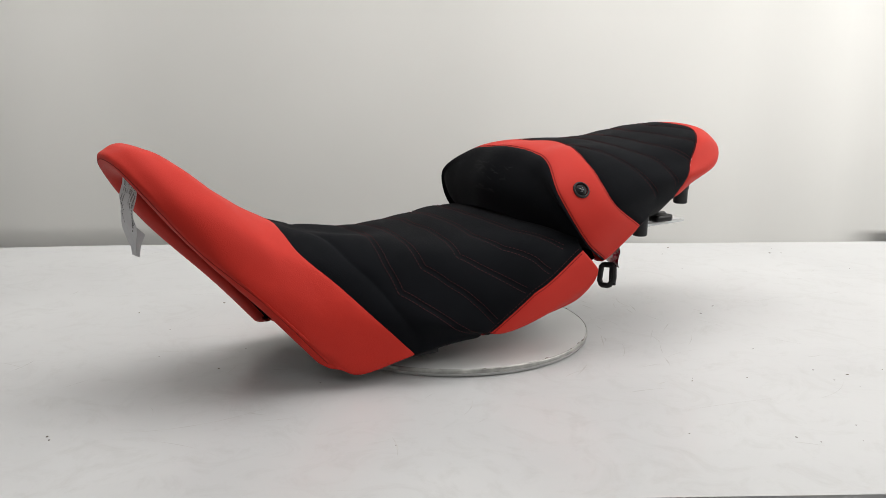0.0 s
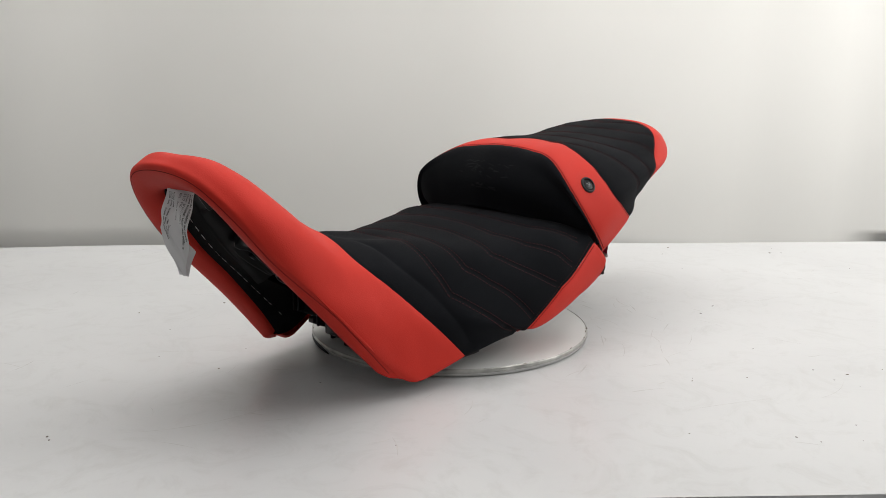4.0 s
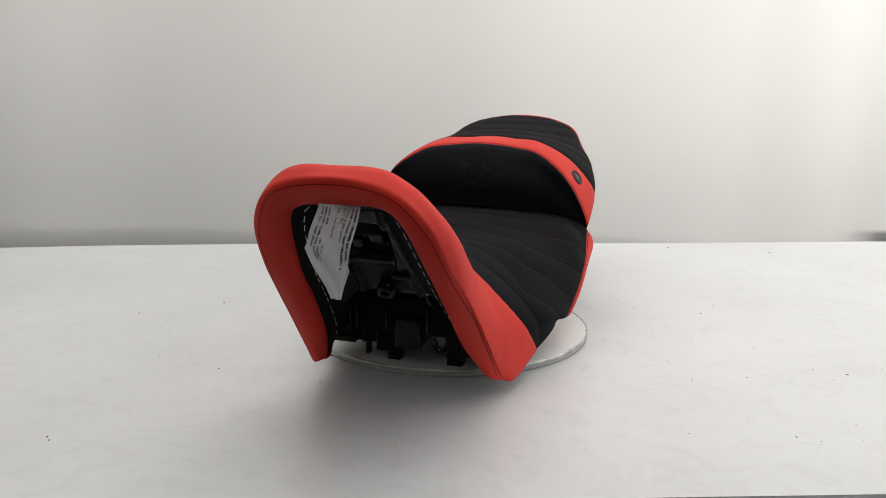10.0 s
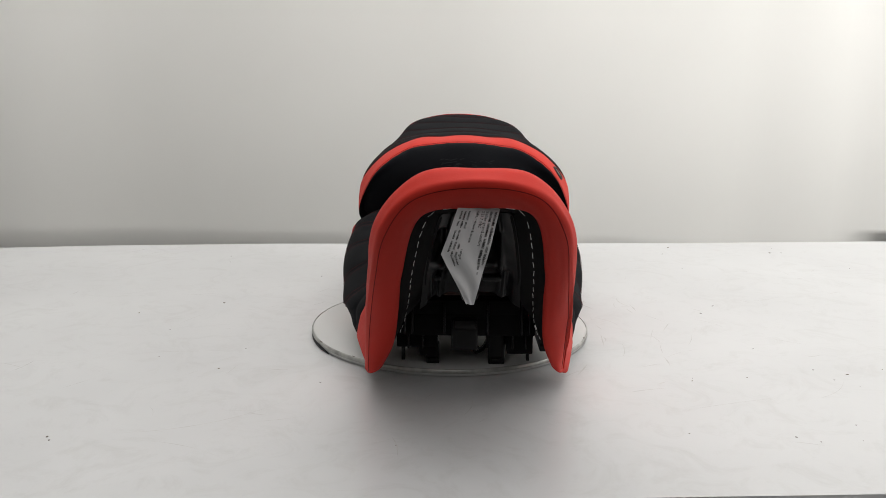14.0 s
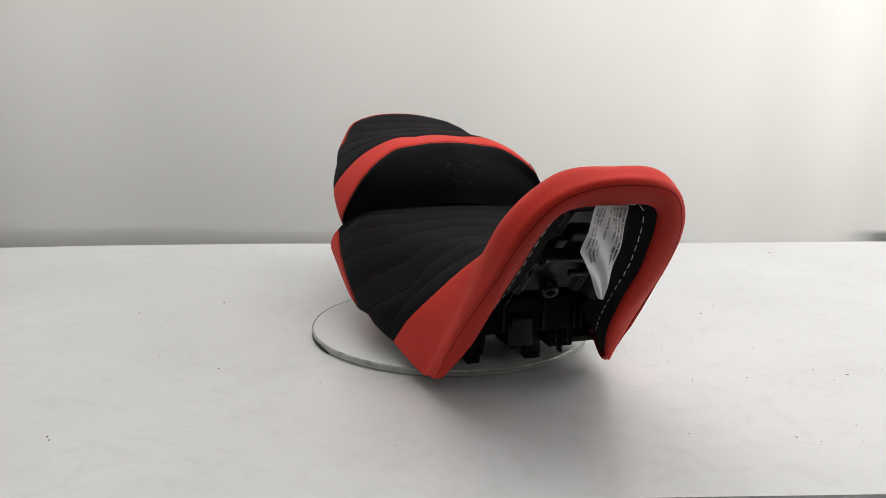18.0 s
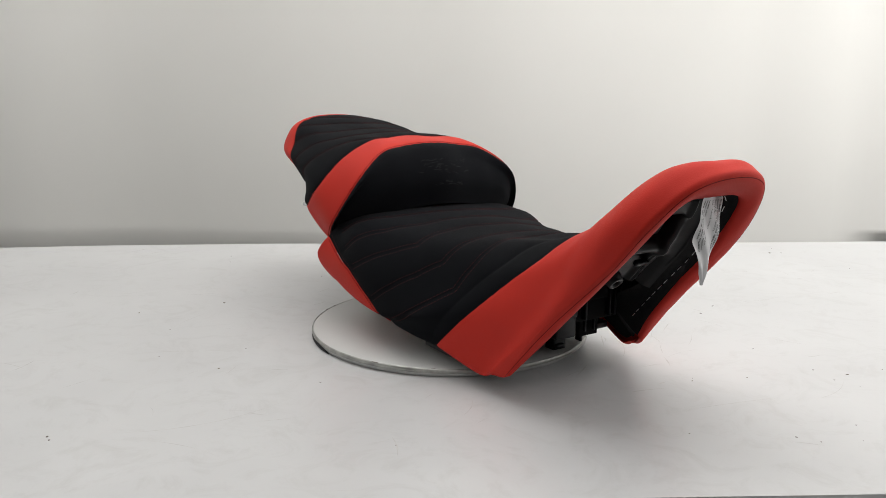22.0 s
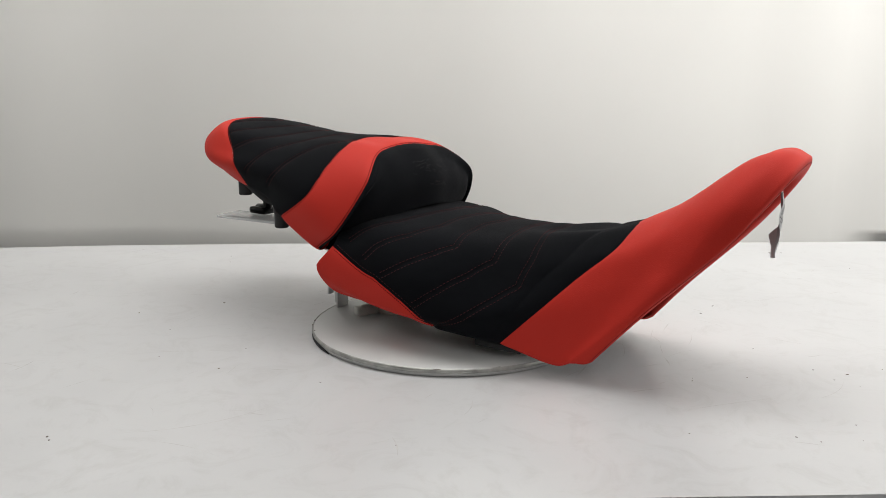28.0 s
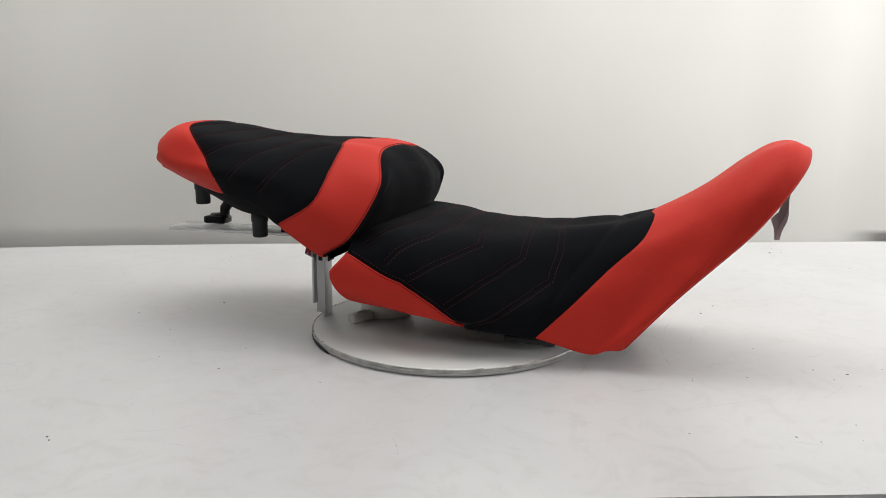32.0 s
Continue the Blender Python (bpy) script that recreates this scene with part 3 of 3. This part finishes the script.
for i in range(int(half * 0.70)):
    a, b = inner[half - i], inner[half + i]
    s = np.linspace(0, 1, 141)[:, None]
    row = a + (b - a) * s
    x, z = row[:, :1] - MID, row[:, 2:]
    dish = 0.010 * (1 - np.abs(2 * s - 1) ** 4) * min(1, i / 12)
    ridge = 0.0045 * np.exp(-((np.abs(s - 0.5) - 0.30) / 0.035) ** 2) * min(1, i / 25)
    well = block((x + 0.003) / 0.028, 9) * block((z - 0.189) / 0.0165, 9) * 0.020      # a square recess with a block in it
    well = well - block((x - 0.008) / 0.008, 9) * block((z - 0.186) / 0.008, 9) * 0.012
    shelf = 0.010 / (1 + np.exp(-(0.160 - z) / 0.0022)) * block((s - 0.5) / 0.40, 14)      # the step down to the boss
    web = 0.004 * block((np.abs(x) - 0.034) / 0.0022, 5) * block((z - 0.140) / 0.018, 9)
    relief = np.array([[noise.noise(Vector(p) * 26) * 0.0025 + noise.noise(Vector(p) * 60) * 0.0008] for p in row]) * min(1, i / 20) * np.minimum(1, 8 * np.minimum(s, 1 - s))
    rows.append(row + INTO * (dish - ridge + relief + well + shelf - web))
skin("base_pan", np.array(rows), PLASTIC, rider_seat, "glossy black moulded plastic pan inside the nose")


def on_pan(x, z, lift=0.0):
    """A place on the pan's dish at x across and height z."""
    y = -0.3895 + (0.237 - z) * 0.64 / 0.77 + 0.021
    return np.array((MID + x + LEAN * (z - 0.06), y, z)) - INTO * lift


frame_turn = Matrix.Rotation(math.atan2(-0.77, 0.64), 4, "X")


def pan_box(name, x, z, sx, sl, sd, lift, mat=None):
    p = on_pan(x, z, lift)
    return part(name, box(p[0], p[1], p[2], sx, sl, sd, 0.0018, frame_turn), mat or PLASTIC, rider_seat)


pan_box("clip", -0.012, 0.1905, 0.010, 0.012, 0.006, -0.006)
pan_box("clip", 0.020, 0.1545, 0.018, 0.006, 0.006, -0.004)
pan_box("clip", -0.036, 0.1545, 0.016, 0.006, 0.006, -0.004)
ring = lathe([(0.0040, -0.004), (0.0040, 0.004), (0.0052, 0.0055), (0.0085, 0.0050), (0.0098, -0.004)], 32)
ring.transform(Matrix.Translation(on_pan(-0.0005, 0.1350, -0.004)) @ Matrix.Rotation(math.atan2(-0.77, 0.64) + math.pi, 4, "X"))
part("boss", ring, PLASTIC, rider_seat, "round moulded boss with a hole")

def seat_box(name, x, y, z, sx, sy, sz, mat=None, bevel=0.002, label=""):
    return part(name, box(MID + x + LEAN * (z - 0.06), y, z, sx, sy, sz, bevel), mat or PLASTIC, rider_seat, label)


seat_box("crossbar", 0.0007, -0.196, 0.0850, 0.144, 0.030, 0.028, LINING)
seat_box("crossbar", 0.0007, -0.205, 0.1040, 0.152, 0.020, 0.016, LINING)
for x in (-0.066, -0.058, -0.024, 0.022, 0.058, 0.066):
    seat_box("rib", x, -0.214, 0.0920, 0.0024, 0.010, 0.034, None, 0.0008)
seat_box("latch_block", -0.0022, -0.194, 0.0733, 0.0281, 0.040, 0.0344)
seat_box("latch_lip", -0.0022, -0.214, 0.0850, 0.0240, 0.008, 0.010)
seat_box("bracket", -0.0535, -0.165, 0.0600, 0.0450, 0.036, 0.0230, LINING)
seat_box("bracket", -0.0409, -0.163, 0.0450, 0.0205, 0.030, 0.0150, LINING)
seat_box("bracket", -0.0600, -0.170, 0.0720, 0.0300, 0.030, 0.0120, LINING)
seat_box("foot", -0.0362, -0.152, 0.0345, 0.0150, 0.016, 0.0270)
seat_box("foot", -0.0440, -0.150, 0.0410, 0.0060, 0.012, 0.0120)
seat_box("prong", -0.0698, -0.154, 0.0400, 0.0040, 0.010, 0.0300, None, 0.0012)
seat_box("foot", 0.0361, -0.152, 0.0397, 0.0185, 0.016, 0.0380)
seat_box("foot", 0.0270, -0.150, 0.0480, 0.0060, 0.012, 0.0180)
seat_box("bracket", 0.0600, -0.165, 0.0550, 0.0285, 0.036, 0.0270, LINING)
seat_box("bracket", 0.0560, -0.170, 0.0720, 0.0400, 0.030, 0.0120, LINING)
seat_box("prong", 0.0717, -0.154, 0.0400, 0.0035, 0.010, 0.0300, None, 0.0012)
for x in (-0.063, -0.047, 0.052, 0.066):
    seat_box("rib", x, -0.1845, 0.0580, 0.0022, 0.004, 0.0200, None, 0.0008)
for x in (-0.0362, 0.0361):
    seat_box("hook", x, -0.158, 0.0260, 0.0130, 0.010, 0.0060)
seat_box("pad", -0.100, -0.128, 0.040, 0.030, 0.060, 0.008, RUBBER)
seat_box("pad", 0.100, -0.128, 0.040, 0.030, 0.060, 0.008, RUBBER)
part("cable", tube([(MID + 0.003 + 0.026 * a / 3.4 + 0.002 * math.sin(3 * a), -0.158 + 0.006 * a, 0.056 - 0.024 * math.sin(a * 0.92) ** 1.0 if a < 3.3 else 0.056) for a in np.linspace(0, 3.4, 40)], 0.0021), CORD, rider_seat, "looped black cable under the pan")
part("cable", tube([(MID + 0.006 + 0.022 * a / 3.2, -0.150, 0.058 - 0.021 * math.sin(a * 0.97)) for a in np.linspace(0, 3.2, 30)], 0.0012), CORD, rider_seat, "looped black cable under the pan")

# underside: the flat bottom of the base, between the hems
u = np.linspace(4.2, 8, 40)
left, right = rider.grid(u, 0 * u - 1), rider.grid(u, 0 * u + 1)
s = np.linspace(0, 1, 21)[None, :, None]
under = left[:, None] + (right - left)[:, None] * (0.06 + 0.88 * s)
under[..., 2] += 0.004 + 0.022 * np.sin(np.pi * s[..., 0]) ** 0.5
skin("underside", under, PLASTIC, rider_seat, "black plastic underside")

# hanging label
left = [np.array(p) for p in ((0.0042, -0.4010, 0.2400), (-0.0030, -0.4030, 0.2190), (-0.0092, -0.4020, 0.2017), (0.0030, -0.3975, 0.1780), (0.0120, -0.3945, 0.1585))]
right = [np.array(p) for p in ((0.0385, -0.3920, 0.2380), (0.0340, -0.3940, 0.2180), (0.0290, -0.3950, 0.1980), (0.0235, -0.3940, 0.1770), (0.0185, -0.3930, 0.1570))]


def tag_at(a, b, lift=0.0):
    """A place on the label: a across, b down."""
    k = min(3, int(b * 4))
    w = np.eye(5)[k] * (k + 1 - b * 4) + np.eye(5)[k + 1] * (b * 4 - k)
    p = (w @ np.array(left)) * (1 - a) + (w @ np.array(right)) * a
    p[1] += 0.0014 * math.sin(6 * b + 3 * a) + 0.0012 * math.sin(15 * b - 9 * a + 1) - 0.002 * b - lift
    return p


tag = skin("label", np.array([[tag_at(a, b) for a in np.linspace(0, 1, 25)] for b in np.linspace(0, 1, 49)]), TAG, rider_seat, "crumpled white printed label hanging from the rim")
fold = []
for b in np.linspace(0.60, 1.0, 16):
    w = 0.008 * min(1, (b - 0.60) / 0.08) * (1.0 - 0.75 * max(0, b - 0.70) / 0.30)
    fold.append([tag_at(0.97, b) + np.array((0.004 * k, 1, -0.25 * k)) * w * k for k in np.linspace(0, 1, 5)])
skin("fold", np.array(fold), TAG, tag, "folded back corner of the label")
bm = bmesh.new()
rnd = random.Random(11)
for a0, runs in ((0.93, ((0.03, 0.17), (0.19, 0.36), (0.38, 0.44), (0.46, 0.58))), (0.83, ((0.03, 0.13), (0.15, 0.28), (0.30, 0.40), (0.42, 0.50), (0.52, 0.62), (0.65, 0.67))),
                 (0.31, ((0.03, 0.12), (0.14, 0.20), (0.36, 0.41), (0.45, 0.58))), (0.22, ((0.03, 0.11), (0.13, 0.20), (0.22, 0.32), (0.34, 0.42), (0.45, 0.60))),
                 (0.13, ((0.03, 0.11), (0.13, 0.18), (0.22, 0.30), (0.33, 0.46)))):
    for b0, b1 in runs:
        b = b0
        while b < b1:
            e = b + rnd.uniform(0.004, 0.008)
            low, high = (0.030, rnd.choice((0.018, 0.030))) if a0 > 0.7 else (0.022, rnd.choice((0.012, 0.022)))
            quad = [bm.verts.new(tag_at(a, q, 0.0004)) for a, q in ((a0 - low, b), (a0 + high, b), (a0 + high, e), (a0 - low, e))]
            bm.faces.new(quad)
            b = e + 0.0045
part("print", bm, INK, tag)


def words(text, a0, b0, size):
    """Lettering that runs down the label."""
    cu = bpy.data.curves.new("words", "FONT")
    cu.body, cu.size = text, size
    ob = new("words", cu)
    dg = bpy.context.evaluated_depsgraph_get()
    me = bpy.data.meshes.new_from_object(ob.evaluated_get(dg))
    bpy.data.objects.remove(ob)
    for vert in me.vertices:
        x, y = vert.co.x, vert.co.y
        vert.co = tag_at(a0 + y / 0.036, b0 + x / 0.083, 0.0004)
    me.materials.clear()
    me.materials.append(INK)
    ob = new("words", me)
    ob.parent = tag


words("Selles grand confort", 0.70, 0.03, 0.0036)
words("S217 MC", 0.60, 0.03, 0.0036)
words("GEL : Avant & arriere", 0.48, 0.03, 0.0030)
words("Longue", 0.38, 0.42, 0.0030)


# ---- passenger's seat ----
pillion_seat = thing("pillion_seat", "red and black passenger seat with a bolster front", "seat", "motorcycle seats")
P_QUILT = [((3.99, 0.22), (3.88, 0.36), (3.60, 0.45), (3.35, 0.60), (3.15, 0.73), (2.98, 0.90)),
           ((3.62, 0), (3.38, 0.29), (3.10, 0.44), (2.70, 0.61), (2.48, 0.75), (2.30, 0.86)),
           ((3.22, 0), (2.92, 0.28), (2.50, 0.46), (2.05, 0.58)),
           ((2.78, 0), (2.50, 0.27), (2.06, 0.42)),
           ((2.40, 0), (2.22, 0.16), (2.04, 0.26))]
p_lines = [polyline(pillion, q) for half in P_QUILT for q in both(half)]
cross_seams = [polyline(pillion, [(k, v) for v in np.linspace(-1, 1, 25)]) for k in (2.0, 4.0, 5.0)]


def p_panel(name, u0, u1, nu, nv, mat, label):
    u, v = np.broadcast_arrays(np.linspace(u0, u1, nu)[:, None], np.linspace(-1, 1, nv)[None, :])
    n = pillion.normals(u, v)
    g = pillion.grid(u, v)
    if u1 < 5.1:
        g = carve(g, n, [p for p, _ in p_lines], 0.0018, 0.0070)
    g = carve(g, n, [p for p, _ in cross_seams], 0.0020, 0.004)
    return skin(name, hemmed(g) if u1 < 5.1 else g, mat, pillion_seat, label)


p_panel("tail_cover", 0, 2, 50, 121, RED, "smooth red vinyl tail cover")
p_panel("top_cover", 2, 4, 100, 161, BLACK, "black suede top quilted with red thread")
p_panel("strap", 4, 5, 40, 161, RED, "wide red vinyl band")
p_panel("front_cover", 5, 8, 80, 161, BLACK, "smooth black suede bolster front")
for p, nn in p_lines:
    for off in (-0.0030, 0.0030):
        stitches("stitching", p, nn, off, THREAD, pillion_seat, lift=-0.0007, label="double row of red thread")
for (p, nn), offs in zip(cross_seams, ((-0.002,), (-0.002,), (0.002,))):
    for off in offs:
        stitches("stitching", p, nn, off, SEAM, pillion_seat, gap=0.0009, lift=-0.0009, label="dark topstitching beside the seam")

# embroidered emblem on the bolster: tone-on-tone strokes
EMBLEM = material("black_embroidery", (0.0112, 0.0118, 0.0128), 0.78, 0.15, grain=0.3, scale=1500)
bm = bmesh.new()
rnd = random.Random(23)
for c, e, lo, hi, count in ((6.15, 6.75, -0.27, 0.18, 40), (7.08, 7.30, -0.11, 0.09, 16)):
    for _ in range(count):
        a, b = rnd.uniform(lo, hi), rnd.uniform(c, e)
        long, slant = rnd.uniform(0.012, 0.05), rnd.uniform(-0.10, 0.10)
        uu, vv = b + slant * np.linspace(0, 1, 5), a + long * np.linspace(0, 1, 5)
        p, nn = pillion.grid(uu, vv), pillion.normals(uu, vv)
        q = pillion.grid(uu + rnd.uniform(0.015, 0.035), vv + 0.002)
        low, high = [[bm.verts.new(x + y * 0.0005) for x, y in zip(row, nn)] for row in (p, q)]
        for k in range(4):
            bm.faces.new((low[k], low[k + 1], high[k + 1], high[k]))
part("emblem", bm, EMBLEM, pillion_seat, "tone-on-tone embroidered emblem")

# push button on the band
nrm = Vector(pillion.normals(np.array([4.45]), np.array([0.65]))[0])
spot = Vector(pillion.at(4.45, 0.65))
m = Matrix.Translation(spot) @ nrm.to_track_quat("Z", "Y").to_matrix().to_4x4()
bm = lathe([(0.0080, 0.0005), (0.0082, 0.0016), (0.0092, 0.0020), (0.0104, 0.0013), (0.0108, -0.001)], 40)
bm.transform(m)
button = part("push_button", bm, RUBBER, pillion_seat, "round black push button")
bm = lathe([(0, 0.0012), (0.0060, 0.0010), (0.0078, 0.0004), (0.0079, -0.001)], 40)
bm.transform(m)
part("cap", bm, PLASTIC, button)
for x, y, w, h in ((-0.0018, 0.0012, 0.0032, 0.0008), (0.0012, -0.0004, 0.0036, 0.0008), (-0.0006, -0.0022, 0.0030, 0.0008), (0.0020, 0.0020, 0.0008, 0.0022)):
    bm = box(x, y, 0.0013, w, h, 0.0004, 0)
    bm.transform(m)
    part("icon", bm, ICON, button)

# its plastic base, feet and hook
u = np.linspace(1.0, 4.9, 40)
left, right = pillion.grid(u, 0 * u - 1), pillion.grid(u, 0 * u + 1)
s = np.linspace(0, 1, 25)[None, :, None]
under = left[:, None] + (right - left)[:, None] * (0.05 + 0.90 * s)
deep = 0.015 + 0.013 * np.exp(-((u - 2.4) / 1.0) ** 2)[:, None]
under[..., 2] -= deep * np.minimum(1, 14 * np.minimum(s, 1 - s))[..., 0] - 0.003
skin("base_pan", under, LINING, pillion_seat, "black plastic base pan")


def p_box(name, x, y, z, sx, sy, sz, mat=None, bevel=0.002):
    return part(name, box(MID + x + LEAN * (z - 0.06), y, z, sx, sy, sz, bevel), mat or PLASTIC, pillion_seat)


for x, y, z in ((-0.031, 0.360, 0.1620), (0.034, 0.363, 0.1610), (-0.071, 0.248, 0.1300), (0.071, 0.248, 0.1300)):
    bm = lathe([(0, 0), (0.0085, 0), (0.0100, 0.0015), (0.0100, 0.020), (0.0112, 0.021), (0.0112, 0.034), (0, 0.034)], 32)
    bm.transform(Matrix.Translation((MID + x + LEAN * 0.08, y, z)))
    part("rubber_foot", bm, RUBBER, pillion_seat, "black rubber foot")
part("hook", tube([(MID + 0.001, 0.322, 0.178), (MID + 0.001, 0.335, 0.164), (MID + 0.001, 0.345, 0.152), (MID + 0.001, 0.346, 0.142), (MID + 0.001, 0.354, 0.1375), (MID + 0.001, 0.366, 0.1365)], 0.0075, 12), PLASTIC, pillion_seat, "moulded black plastic hook")
p_box("hook", 0.0, 0.358, 0.1350, 0.024, 0.034, 0.011, None, 0.005)
p_box("latch", 0.0, 0.215, 0.135, 0.060, 0.050, 0.016)

# ---- stand on the disc ----
stand = thing("display_stand", "bare aluminium bracket with a clear plate holding the seats", "stand")
part("post", box(-0.012, 0.176, 0.0745, 0.003, 0.022, 0.1055, 0.0006), ALU, stand)
part("post", box(-0.022, 0.166, 0.0745, 0.022, 0.003, 0.1055, 0.0006), ALU, stand)
part("strip", box(-0.028, 0.182, 0.083, 0.010, 0.003, 0.088, 0.0006), ALU, stand)
arm = box(MID - 0.012, 0.284, 0.1268, 0.050, 0.250, 0.0044, 0.0012, Matrix.Rotation(radians(5), 4, "Z"))
part("arm", arm, CLEAR, stand, "flat clear acrylic plate")
bm = lathe([(0, 0), (0.033, 0), (0.034, 0.001), (0.034, 0.021), (0.032, 0.023), (0, 0.023)], 48)
bm.transform(Matrix.Translation((0.012, 0.095, 0.0216 + 0.0004)))
part("foot", bm, NYLON, stand, "white plastic foot")
bm = lathe([(0, 0.0235), (0.030, 0.0235), (0.030, 0.048), (0, 0.048)], 48)
bm.transform(Matrix.Translation((0.012, 0.095, 0.0216)))
part("pad", bm, RUBBER, stand, "black rubber pad")
part("clip", box(-0.014, 0.171, 0.104, 0.018, 0.016, 0.016, 0.002), RUBBER, stand, "black plastic clip")

# ---- loose cable and bag behind the seat ----
cable = thing("cable_connector", "white plug on thin coloured wires lying on the disc", "connector")
turn = Matrix.Rotation(radians(62), 4, "Z")
part("plug", box(-0.036, 0.112, 0.0216 + 0.0070, 0.015, 0.032, 0.0125, 0.0042, turn), NYLON, cable, "white nylon plug")
part("latch", box(-0.036, 0.112, 0.0216 + 0.0135, 0.005, 0.014, 0.003, 0.0008, turn), NYLON, cable)
for i, mat in enumerate((WIRE_A, WIRE_B, RUBBER, WIRE_A)):
    o = 0.0022 * (i - 1.5)
    part("wire", tube([(-0.030 + 0.03 * t, 0.108 + o - 0.014 * t, 0.0216 + 0.007 + 0.030 * t * t + 0.002 * i * t) for t in np.linspace(0, 1, 14)], 0.0009, 6), mat, cable)
bag = thing("plastic_bag", "crumpled printed plastic bag behind the rider's seat", "bag")
g = []
for a in np.linspace(0, 1, 40):
    row = []
    for b in np.linspace(0, 1, 14):
        p = Vector((0.080 + 0.052 * a, 0.171 + 0.004 * math.sin(9 * a), 0.136 - 0.034 * b * (0.85 + 0.15 * math.sin(9 * a))))
        row.append(p + Vector((0, 1, 0)) * (0.006 * noise.noise(p * 90)) + Vector((0, 0, 1)) * (0.004 * noise.noise(p * 60)))
    g.append(row)
skin("film", np.array(g), BAG, bag, "crinkled red and white printed film")
link = [(0.102, 0.101), (0.125, 0.105), (0.126, 0.086), (0.117, 0.076), (0.103, 0.074), (0.099, 0.080)]
link = [np.array((x, 0.170, z)) for x, z in link + link[:1]]
link = [a + (b - a) * k for a, b in zip(link, link[1:]) for k in (0.12, 0.5, 0.88)]
part("strap", tube(link + link[:1], 0.0036, 8), RUBBER, bag, "black rubber loop")
part("tongue", box(0.122, 0.171, 0.091, 0.010, 0.004, 0.026, 0.0015), RUBBER, bag, "black rubber tongue")
part("flap", box(-0.047, 0.178, 0.116, 0.020, 0.004, 0.016, 0.001, Matrix.Rotation(radians(25), 4, "Y")), BAG, bag)


# ---- what moves: all that stands on the disc turns with it ----
def motions():
    turns = [(0, -57.57), (2, -49.52), (4, -41.4), (6, -33.07), (8, -24.68), (10, -16.35), (12, -8.04), (14, 0.21), (16, 8.46), (18, 16.81), (20, 25.14), (22, 33.3), (24, 41.34), (26, 49.26), (28, 57.1), (30, 64.86), (32, 72.6)]
    rows = [(t, pose(0, 0, 0, 0, 0, a)) for t, a in turns]
    for ob in (disc, rider_seat, pillion_seat, stand, cable, bag):
        walk(ob, rows)


motions()
